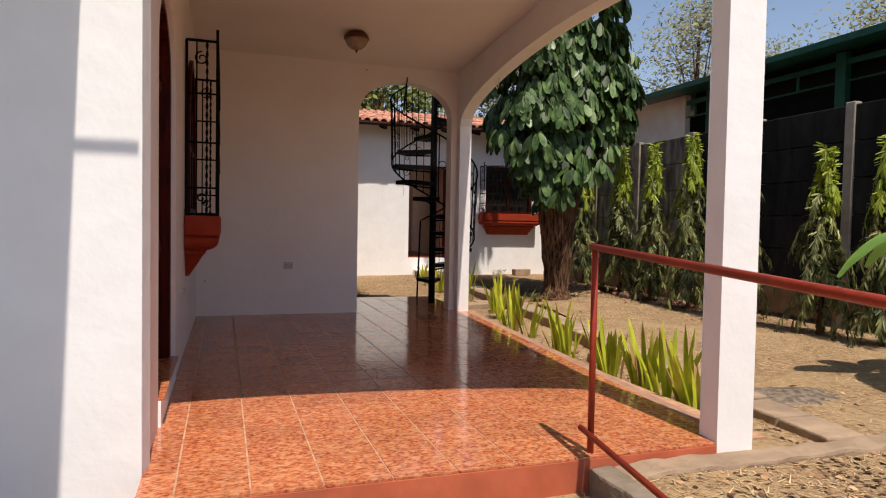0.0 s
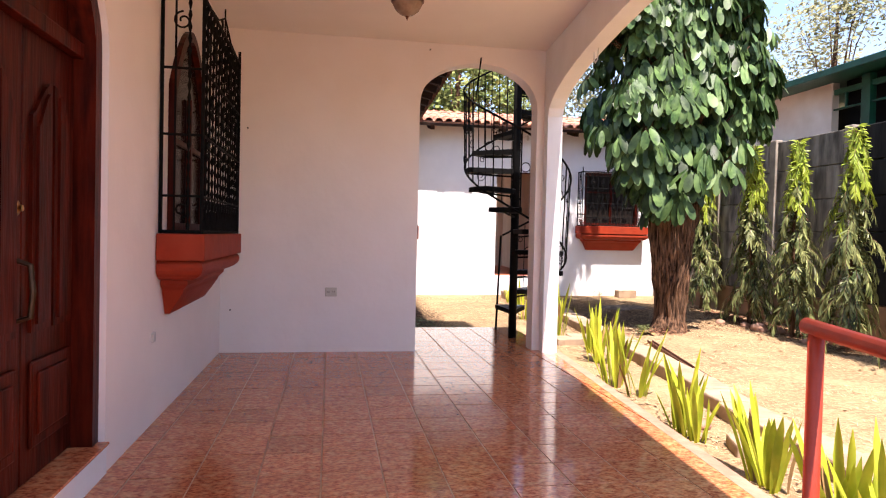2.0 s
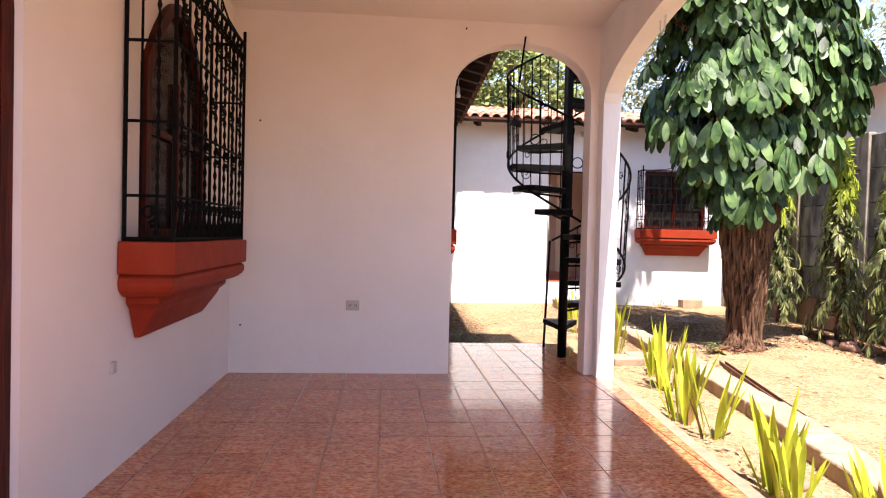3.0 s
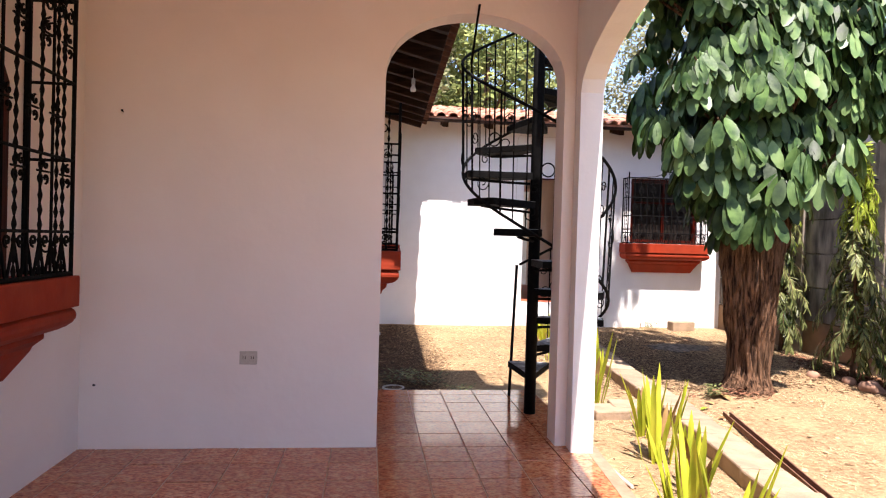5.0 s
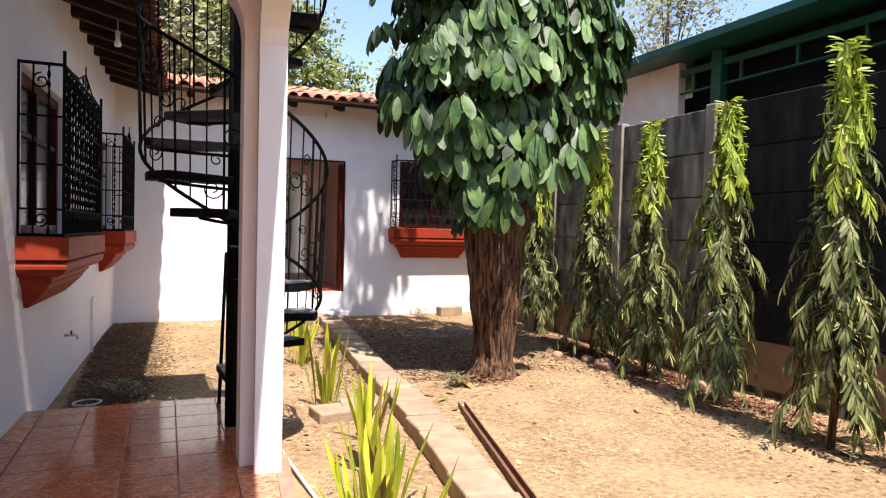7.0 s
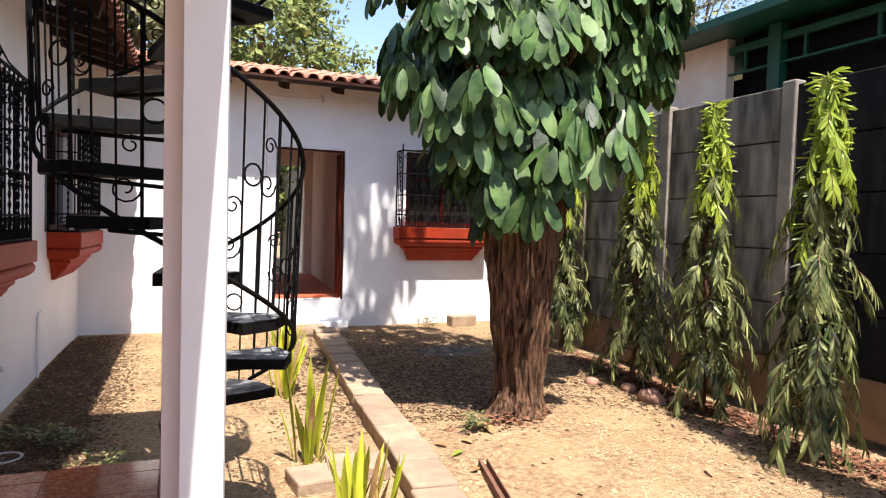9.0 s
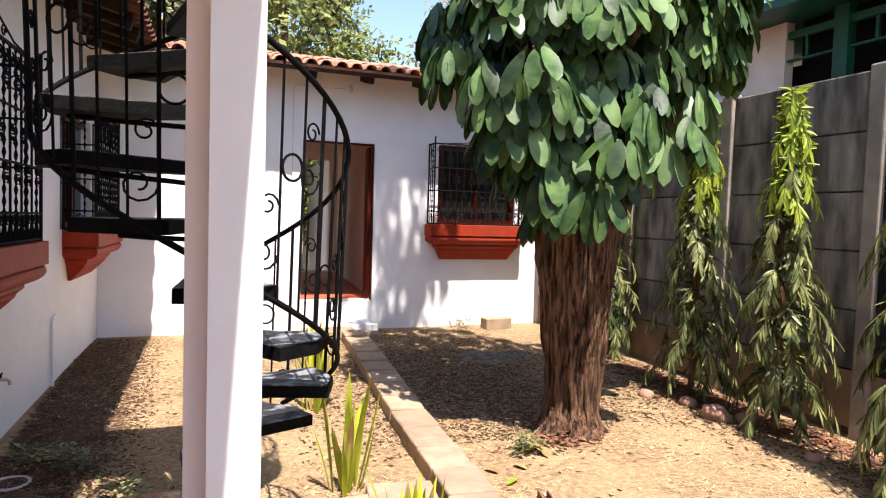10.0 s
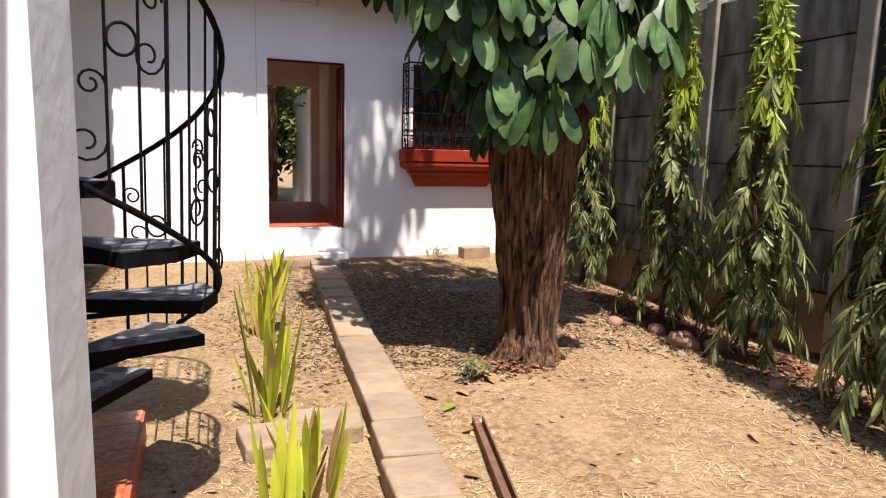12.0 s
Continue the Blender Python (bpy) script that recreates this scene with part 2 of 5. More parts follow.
def lathe(bm, prof, seg=24, at=(0, 0, 0)):
    rings = [[bm.verts.new(Vector(at) + Vector((r * math.cos(2 * math.pi * k / seg), r * math.sin(2 * math.pi * k / seg), z))) for k in range(seg)] for r, z in prof]
    for a, b in zip(rings, rings[1:]):
        for k in range(seg):
            bm.faces.new((a[k], a[(k + 1) % seg], b[(k + 1) % seg], b[k]))
    bm.faces.new(rings[0][::-1])
    bm.faces.new(rings[-1])
    return bm


def arch_curve(u0, u1, zs, zt, kind, n=18):
    """Points from (u0, zs) over the top to (u1, zs)."""
    c, h = (u0 + u1) / 2, (u1 - u0) / 2
    if kind == "rect":
        return [(u0, zs), (u1, zs)]
    pts = []
    for i in range(n + 1):
        a = math.pi - math.pi * i / n
        if kind == "point":
            k = i / n
            uu = u0 + (u1 - u0) * k
            q = 1 - abs(2 * k - 1)
            pts.append((uu, zs + (zt - zs) * (1 - (1 - q) ** 1.9)))
        else:
            pts.append((c + h * math.cos(a), zs + (zt - zs) * math.sin(a) ** 0.9))
    return pts


def wall(name, p0, p1, z0, z1, thick, openings, material, label, category="wall", parent=None):
    """A wall from p0 to p1, thickened to the left of that way, with openings (u0, u1, sill, spring, top, kind) through it."""
    a, b = Vector((*p0, 0)), Vector((*p1, 0))
    u = (b - a).normalized()
    L = (b - a).length
    d = Vector((-u.y, u.x, 0)) * thick
    bm = bmesh.new()
    z = Vector((0, 0, 1))
    at = 0.0
    for u0, u1, zb, zs, zt, kind in sorted(openings):
        if u0 > at + 1e-4:
            prism(bm, [(at, z0), (u0, z0), (u0, z1), (at, z1)], a, u, z, d)
        if zb > z0 + 1e-4:
            prism(bm, [(u0, z0), (u1, z0), (u1, zb), (u0, zb)], a, u, z, d)
        prism(bm, [*arch_curve(u0, u1, zs, zt, kind), (u1, z1), (u0, z1)], a, u, z, d)
        at = u1
    if at < L - 1e-4:
        prism(bm, [(at, z0), (L, z0), (L, z1), (at, z1)], a, u, z, d)
    ob = part(name, bm, material)
    return tagged(ob, label, category, kind="structure")


def clip_poly(poly, lines):
    """Keeps the side of each line (point, inward normal)."""
    for p, n in lines:
        out = []
        for i in range(len(poly)):
            a, b = Vector(poly[i]), Vector(poly[(i + 1) % len(poly)])
            da, db = (a - p).dot(n), (b - p).dot(n)
            if da >= 0:
                out.append(a)
            if (da > 0 > db) or (da < 0 < db):
                out.append(a + (b - a) * (da / (da - db)))
        poly = out
        if len(poly) < 3:
            return []
    return poly


# ---- the plan ----
P = 0.28                      # porch floor
CEILZ = 3.46
A2, B2 = Vector((2.69, 3.40)), Vector((3.175, 8.93))   # inner face of the garden side
SIDE = (B2 - A2).normalized()
OUT = Vector((SIDE.y, -SIDE.x))
FW = 16.05                    # wall of the far wing


def ground_z(x, y):
    k = min(1, max(0, (y - 10.5) / 5))
    z = 0.10 + 0.10 * k * k * (3 - 2 * k)
    if x > 1.96 and y < 3.30:
        z += 0.105
    z += 0.02 * noise.noise((x * 0.7, y * 0.7, 0)) + 0.008 * noise.noise((x * 3, y * 3, 5))
    return z


# ---- ground ----
def build_ground():
    xs = sorted([-400, -120, -40, -15, -6, 1.94, 1.98] + [-4 + 0.25 * i for i in range(57)] + [14, 20, 40, 120, 400])
    ys = sorted([-400, -120, -40, -15, -8, 3.28, 3.32] + [-5 + 0.25 * i for i in range(89)] + [20, 26, 40, 120, 400])
    vs = [(x, y, ground_z(x, y)) for y in ys for x in xs]
    w = len(xs)
    fs = [(j * w + i, j * w + i + 1, (j + 1) * w + i + 1, (j + 1) * w + i) for j in range(len(ys) - 1) for i in range(w - 1)]
    g = raw("ground", vs, fs, GROUND, smooth=True)
    tagged(g, "dry trampled earth with straw-coloured grass stubble", "ground", kind="structure")


build_ground()

# ---- porch structure ----
LW = -0.10
# side wall towards the garden, with its wide arch
side_len = (B2 - A2).length
wall("wall_garden_side", A2 + OUT * 0.155 + SIDE * 0.152, B2 + OUT * 0.155 + SIDE * 0.2, 0.02, CEILZ, 0.155,
     [(0.0005, side_len - 0.152 - 0.155, 0.02, 2.74, 3.14, "ellipse")], PLASTER, "white plastered porch arcade with a wide low arch", "arcade")
# front arch
wall("wall_front_arch", (-0.13, 3.735), (2.90, 3.375), 0.02, CEILZ, 0.15, [(0.0005, 2.839, 0.02, 2.78, 3.22, "ellipse")], PLASTER,
     "white plastered arch over the porch entrance", "arch")
# left house wall with door and window
wall("wall_house", (LW, 8.93), (-0.13, 3.887), P - 0.26, CEILZ, -0.32,
     [(8.93 - 8.00, 8.93 - 6.82, 1.46, 2.45, 2.95, "point"), (8.93 - 5.67, 8.93 - 4.45, 0.43, 2.33, 2.78, "ellipse")], CREAM,
     "cream painted house wall of the porch with door and window openings")
# back wall with its arch
wall("wall_back", (-0.32, 8.93), (B2.x - 0.001, 8.93), P - 0.26, CEILZ, 0.20,
     [(1.84 + 0.32, 3.095 + 0.32, 0.02, 2.82, 3.28, "ellipse")], CREAM, "cream painted end wall of the porch with a round arch")
# house front to the left of the porch
wall("wall_house_front", (-4.5, 3.735), (-0.131, 3.735), 0.02, 3.46, 0.22, [], PLASTER, "white plastered front wall of the house")
wall("wall_house_west", (-4.5, 9.13), (-4.5, 3.957), 0.02, 3.6, -0.2, [], PLASTER, "plain white outer wall of the house")
wall("wall_house_inner", (-4.3, 8.93), (-0.33, 8.93), 0.02, 3.6, 0.2, [], PLASTER, "plain white inner wall of the house")

bm = bmesh.new()
o3 = OUT * 0.2
prism(bm, [(-4.5, 3.745), (-0.13, 3.745), (2.89, 3.386), (B2.x + o3.x + 0.02, 9.13), (-4.5, 9.13)], (0, 0, CEILZ), (1, 0, 0), (0, 1, 0), (0, 0, 0.16))
tagged(part("ceiling", bm, CEIL), "smooth cream painted porch ceiling slab", "ceiling", kind="structure")

# porch slab under the tiles
bm = bmesh.new()
slab_poly = [(-0.13, 3.396), (2.687, 3.396), (2.687, 3.555), (A2.x + 0.20, 3.555), (B2.x + 0.21, 9.13), (3.36, 10.64), (1.73, 10.64), (1.68, 9.13), (-0.13, 9.13)]
prism(bm, slab_poly, (0, 0, -0.05), (1, 0, 0), (0, 1, 0), (0, 0, P - 0.012 + 0.05))
tagged(part("porch_slab", bm, [RISER]), "porch slab with red painted edges and pale joints", "floor", kind="structure")

# bare concrete edge of the slab along the garden bed
bm = bmesh.new()
e0, e1 = A2 + SIDE * 0.16, A2 + SIDE * (side_len + 0.15)
prism(bm, [(q.x, q.y) for q in (e0 + OUT * 0.128, e0 + OUT * 0.212, e1 + OUT * 0.212, e1 + OUT * 0.128)], (0, 0, -0.05), (1, 0, 0), (0, 1, 0), (0, 0, P + 0.049))
tagged(part("slab_edge", bm, EDGE), "worn pinkish concrete edge of the porch floor", "floor edge", kind="structure")

# door sill step and skirting kerb
bm = bmesh.new()
box(bm, LW - 0.24, LW + 0.004, 4.456, 5.664, 0.426, 0.439, 0.004)
tagged(part("sill", bm, TILE), "terracotta tiled door sill above the porch floor", "door sill", kind="structure")
bm = bmesh.new()
box(bm, LW - 0.03, LW - 0.012, 4.45, 5.67, P, 0.424)
tagged(part("trim", bm, PLASTER), "white plastered band under the door sill", "trim", kind="structure")

# left wing beyond the arch and the far wing
wing0, wing1 = Vector((1.66, 9.13)), Vector((1.95, FW))
WS = (wing1 - wing0).normalized()
wall("wall_wing", wing1, wing0, 0.02, 4.0, -0.2,
     [(FW - 15.60, FW - 14.10, 1.62, 2.85, 2.85, "rect"), (FW - 12.10, FW - 10.45, 1.60, 2.85, 2.85, "rect")], PLASTER,
     "white plastered wall of the side wing with two windows")
wall("wall_far", (1.75, FW), (9.2, FW), 0.02, 3.95, 0.2,
     [(4.50 - 1.75, 5.53 - 1.75, 0.62, 2.89, 2.89, "rect"), (6.52 - 1.75, 7.82 - 1.75, 1.76, 2.95, 2.95, "rect")], PLASTER,
     "white plastered wall of the far wing with doorway and window")
# passage through the far wing
wall("wall_passage_right", (5.58, FW + 0.2), (5.99, 21.0), 0.02, 3.6, -0.15, [], CREAMSHADE, "cream passage wall with its shade put into the colour")
wall("wall_passage_left", (4.47, FW + 0.2), (4.47, 19.2), 0.02, 3.6, 0.15, [], CREAMSHADE, "cream passage wall with its shade put into the colour")
wall("wall_passage_end", (4.32, 21.0), (6.6, 21.0), 0.02, 3.6, 0.15, [(0.25, 1.50, 0.62, 3.03, 3.03, "rect")], CREAMSHADE, "end wall of the passage with an opening")
bm = bmesh.new()
box(bm, 4.33, 6.3, FW - 0.02 + 0.04, 21.3, 0.0, 0.615)
tagged(part("floor_passage", bm, RISER), "terracotta red painted passage floor", "floor", kind="structure")
bm = bmesh.new()
box(bm, 1.5, 9.2, FW + 0.21, 21.4, 3.6, 3.68)
tagged(part("ceiling_far", bm, CREAM), "plain cream ceiling of the far wing", "ceiling", kind="structure")
wall("wall_far_back", (9.2, 21.0), (6.62, 21.0), 0.02, 3.6, -0.15, [], PLASTER, "plain back wall of the far wing")
wall("wall_far_back_left", (4.31, 21.0), (1.5, 21.0), 0.02, 3.6, -0.15, [], PLASTER, "plain back wall of the far wing")
wall("wall_far_east", (9.2, FW + 0.2), (9.2, 21.0), 0.02, 3.6, 0.15, [], PLASTER, "plain end wall of the far wing")
wall("wall_wing_back", (-1.2, 9.13), (-1.2, 21.0), 0.02, 3.6, -0.15, [], PLASTER, "plain back wall of the side wing")
# garden house seen through the passage
wall("wall_beyond", (6.12, 22.4), (6.16, 27.0), 0.02, 3.2, -0.2, [(0.6, 1.3, 0.3, 2.4, 2.4, "rect")], PLASTER, "white wall beyond the passage with a dark doorway")


# ---- roofs ----
def roof_tile_mesh():
    vs, fs = [], []
    n = 7
    for row, (yy, sc) in enumerate(((0.0, 1.0), (0.42, 0.88))):
        for lay, rr in ((0, 0.085), (1, 0.070)):
            for i in range(n):
                a = math.pi * i / (n - 1)
                vs.append((rr * sc * math.cos(a), yy, rr * sc * math.sin(a) * 0.8))
    q = lambda row, lay, i: row * 2 * n + lay * n + i
    for i in range(n - 1):
        fs.append((q(0, 0, i), q(0, 0, i + 1), q(1, 0, i + 1), q(1, 0, i)))
        fs.append((q(0, 1, i + 1), q(0, 1, i), q(1, 1, i), q(1, 1, i + 1)))
        fs.append((q(0, 0, i + 1), q(0, 0, i), q(0, 1, i), q(0, 1, i + 1)))
    me = bpy.data.meshes.new("tile")
    me.from_pydata(vs, [], fs)
    me.materials.append(CLAY)
    for p in me.polygons:
        p.use_smooth = True
    return me


TILE_ME = roof_tile_mesh()


def far_roof():
    roof = thing("roof_far_wing", pose(0, 15.44, 3.80, 14.0), "weathered clay barrel tile roof of the far wing", "roof", kind="structure")
    bm = bmesh.new()
    box(bm, 1.0, 9.4, 0.03, 3.3, -0.035, 0.0)
    part("roof_deck", bm, CLAY, roof)
    bm = bmesh.new()
    box(bm, 2.4, 9.4, 0.0, 0.05, -0.09, -0.036, 0.004)
    part("fascia", bm, DARKWOOD, roof)
    for i in range(35):
        x = 2.50 + 0.2 * i
        for r in range(6):
            piece("tile", TILE_ME, roof, pose(x + random.uniform(-.008, .008), -0.03 + 0.38 * r + random.uniform(-.015, .015), 0.012 + 0.012 * (r % 2), random.uniform(-1, 2), 0, random.uniform(-1.5, 1.5)))
    vs, fs = [], []
    for i in range(36):
        x = 2.40 + 0.2 * i
        for r in range(2):
            b = len(vs)
            for yy in (0.0, 3.3):
                for k in range(5):
                    a = math.pi + math.pi * k / 4
                    vs.append((x + 0.075 * math.cos(a), yy, 0.055 + 0.05 * math.sin(a) - 0.004 * r))
            fs += [(b + k, b + k + 1, b + 6 + k, b + 5 + k) for k in range(4)]
    raw("valley_tile", vs, fs, CLAY, roof, "lower course of clay tiles")
    for i in range(9):
        bm = bmesh.new()
        x = 2.95 + 0.78 * i
        box(bm, x, x + 0.09, 0.10, 2.2, -0.18, -0.036, 0.006)
        part("rafter", bm, DARKWOOD, roof)
    bm = bmesh.new()
    box(bm, 1.0, 9.4, 3.25, 6.2, -0.05, 0.0, m=pose(0, 0, 0) @ Matrix.Translation((0, 3.25, 0)) @ pose(0, 0, 0, -28) @ Matrix.Translation((0, -3.25, 0)))
    part("back_slope", bm, CLAY, roof)


def wing_roof():
    roof = thing("roof_side_wing", pose(2.46, 9.2, 3.74, 0, 14, -1.5), "clay tile roof of the side wing on dark rafters", "roof", kind="structure")
    vs, fs = [], []
    for i in range(33):
        y = 0.05 + 0.2 * i
        for c, sgn in ((0.0, 1), (0.1, -1)):
            b = len(vs)
            for xx in (0.05, -2.2):
                for k in range(6):
                    a = math.pi * k / 5
                    vs.append((xx, y + c + 0.062 * math.cos(a), 0.02 + sgn * 0.045 * math.sin(a) + (0.02 if sgn > 0 else 0.0)))
            fs += [(b + k, b + k + 1, b + 7 + k, b + 6 + k) for k in range(5)]
    t = raw("clay_tiles", vs, fs, SHADECLAY, roof, "clay barrel tiles seen from below", smooth=True)
    t["kind"] = "stuff"
    bm = bmesh.new()
    box(bm, -2.2, 0.0, 0.0, 6.45, 0.07, 0.1)
    part("roof_deck", bm, CLAY, roof)
    for i in range(13):
        bm = bmesh.new()
        y = 0.12 + 0.5 * i
        box(bm, -2.0, -0.03, y, y + 0.10, -0.17, -0.03, 0.01)
        part("rafter", bm, DARKWOOD, roof)
    for k in range(3):
        bm = bmesh.new()
        x = -0.10 - 0.28 * k
        box(bm, x - 0.06, x, 0.0, 6.3, -0.028, -0.002)
        part("batten", bm, DARKWOOD, roof)


far_roof()
wing_roof()

# carport roof beside the entrance, out of view, whose shade falls on the house front
bm = bmesh.new()
prism(bm, [(-2.6, 1.2), (-0.43, 1.2), (-0.32, 3.73), (-2.6, 3.73)], (0, 0, 3.55), (1, 0, 0), (0, 1, 0), (0, 0, 0.12))
cr = part("roof_carport", bm, DARKWOOD)
tagged(cr, "dark carport roof edge beside the entrance", "roof", kind="structure")
bm = bmesh.new()
box(bm, -1.2, -0.11, 2.905, 2.915, 3.505, 3.546)
part("rafter", bm, DARKWOOD, cr)


# ---- boundary wall of precast panels ----
def boundary_wall():
    bw = thing("wall_boundary", pose(8.30, 0, 0), "tall grey precast concrete boundary wall with posts", "wall", kind="structure")
    bay = 1.6
    y0 = 10.55 - bay * 8
    meshes = {}
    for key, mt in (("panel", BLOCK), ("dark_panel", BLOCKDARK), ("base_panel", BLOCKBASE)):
        bm = bmesh.new()
        box(bm, 0.0, 0.06, -bay / 2 + 0.055, bay / 2 - 0.055, 0.008, 0.497, 0.012)
        me = bpy.data.meshes.new("panel")
        bm.to_mesh(me)
        bm.free()
        me.materials.append(mt)
        meshes[key] = me
    bm = bmesh.new()
    box(bm, 0, 0.13, -0.075, 0.075, -0.1, 3.2, 0.015)
    pme = bpy.data.meshes.new("post")
    bm.to_mesh(pme)
    bm.free()
    pme.materials.append(POST)
    bm = bmesh.new()
    box(bm, 0.075, 0.10, y0, y0 + bay * 12, -0.1, 3.10)
    part("backing", bm, BLOCK, bw)
    for i in range(13):
        y = y0 + bay * i
        piece("post", pme, bw, pose(-0.045, y, 0, random.uniform(-.5, .5), random.uniform(-.3, .8), 0))
        if i < 12:
            for r in range(6):
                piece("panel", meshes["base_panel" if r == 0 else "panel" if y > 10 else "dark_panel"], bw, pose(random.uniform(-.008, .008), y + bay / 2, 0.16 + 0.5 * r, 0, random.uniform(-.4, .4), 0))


boundary_wall()
# lower wall closing the garden on the near side
wall("wall_street", (14, -4.2), (-4.5, -4.2), 0.0, 2.4, 0.2, [], PLASTER, "plain white garden wall")


# ---- neighbouring building ----
def neighbour():
    nb = thing("neighbour_building", pose(10.5, 9.0, 0, 0, 0, 0), "white neighbouring building with green steel eaves and dark openings", "building")
    bm = bmesh.new()
    box(bm, 0, 0.15, 4.5, 9.0, 0, 4.60)
    part("wall", bm, NEIGH, nb)
    bm = bmesh.new()
    box(bm, 0.0, 0.15, -9.0, 4.49, 0, 3.55)
    part("low_wall", bm, NEIGH, nb)
    # coloured near-black so the room behind reads as deep shade
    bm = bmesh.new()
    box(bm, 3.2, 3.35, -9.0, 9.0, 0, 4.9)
    part("back_wall", bm, ROOMSHADE, nb)
    bm = bmesh.new()
    prism(bm, [(-0.75, 4.52), (-0.75, 4.62), (4.2, 5.25), (4.2, 5.15)], (0, -9.0, 0), (1, 0, 0), (0, 0, 1), (0, 18.2, 0))
    part("roof", bm, GREEN, nb)
    bm = bmesh.new()
    box(bm, -0.80, -0.755, -9.0, 9.2, 4.51, 4.63, 0.01)
    part("fascia", bm, GREEN, nb)
    for y in (3.68, 0.4, -2.9, -6.2):
        bm = bmesh.new()
        box(bm, -0.02, 0.12, y - 0.10, y + 0.10, 3.55, 4.60, 0.008)
        part("column", bm, GREEN, nb)
    bm = bmesh.new()
    box(bm, 0.02, 0.10, -9.0, 4.49, 4.36, 4.46, 0.008)
    part("beam", bm, GREEN, nb)
    bm = bmesh.new()
    box(bm, 0.02, 0.08, -9.0, 4.49, 4.06, 4.09, 0.005)
    part("rail", bm, GREEN, nb)
    for k in range(14):
        bm = bmesh.new()
        y = 4.2 - 0.95 * k
        box(bm, 0.03, 0.07, y - 0.02, y + 0.02, 4.092, 4.358)
        part("mullion", bm, GREEN, nb)
    # added dark sheet behind the openings, in place of their shade
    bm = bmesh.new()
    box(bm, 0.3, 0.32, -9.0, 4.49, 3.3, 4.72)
    part("inner_screen", bm, ROOMSHADE, nb)


neighbour()


# ---- front step surrounds ----
bm = bmesh.new()
box(bm, 1.90, 2.04, -2.0, 3.392, -0.05, 0.235, 0.015)
bmesh.ops.subdivide_edges(bm, edges=[e for e in bm.edges if abs(e.verts[0].co.y - e.verts[1].co.y) > 2], cuts=60)
for v in bm.verts:
    v.co += noise.noise_vector(v.co * 7) * 0.014
tagged(part("low_wall", bm, STAINED), "low dark-stained concrete edge beside the entrance walk", "kerb", kind="structure")
bm = bmesh.new()
box(bm, 2.045, 6.5, 3.22, 3.392, -0.05, 0.238, 0.02)
bmesh.ops.subdivide_edges(bm, edges=[e for e in bm.edges if abs(e.verts[0].co.x - e.verts[1].co.x) > 2], cuts=60)
for v in bm.verts:
    v.co += noise.noise_vector(v.co * 6) * 0.022
tagged(part("garden_kerb", bm, SLAB), "weathered concrete kerb in front of the garden bed", "kerb", kind="structure")

# unseen paving, added so that sunlight bounces into the porch
bm = bmesh.new()
box(bm, -4.4, 1.60, -3.9, 3.0, 0.0, 0.135, 0.01)
tagged(part("driveway", bm, BOUNCEPAVE), "added concrete slab out of view that bounces sunlight into the porch", "paving", kind="structure")


# ---- window units ----
def scroll(c, r, turns, start, axis_u, axis_v, n=20):
    pts = []
    for i in range(n):
        k = i / (n - 1)
        a = start + turns * 2 * math.pi * k
        rr = r * (1 - 0.72 * k)
        pts.append(Vector(c) + Vector(axis_u) * math.cos(a) * rr + Vector(axis_v) * math.sin(a) * rr)
    return pts


def twisted(bm, x, y, z0, z1, r=0.0095):
    pts = []
    n = max(6, int((z1 - z0) / 0.036))
    for i in range(n + 1):
        z = z0 + (z1 - z0) * i / n
        pts.append((x, y, z))
    rings = [[bm.verts.new((px + rr * math.cos(a), py + rr * math.sin(a), pz)) for a in (0.0, 1.57, 3.14, 4.71)]
             for i, (px, py, pz) in enumerate(pts) for rr in ((0.013 if i % 2 else 0.0045),)]
    for p, q in zip(rings, rings[1:]):
        for k in range(4):
            bm.faces.new((p[k], p[(k + 1) % 4], q[(k + 1) % 4], q[k]))
    bm.faces.new(rings[0][::-1])
    bm.faces.new(rings[-1])


def rosette(x, y, z):
    bm = bmesh.new()
    for sx in (-1, 1):
        for sz in (-1, 1):
            tube(bm, scroll((x + sx * 0.026, y, z + sz * 0.034), 0.026, 0.9, math.pi / 2 * sz, (sx, 0, 0), (0, 0, 1), 10), 0.0065, 5)
    tube(bm, [(x - 0.06, y, z), (x + 0.06, y, z)], 0.006, 5)
    return bm


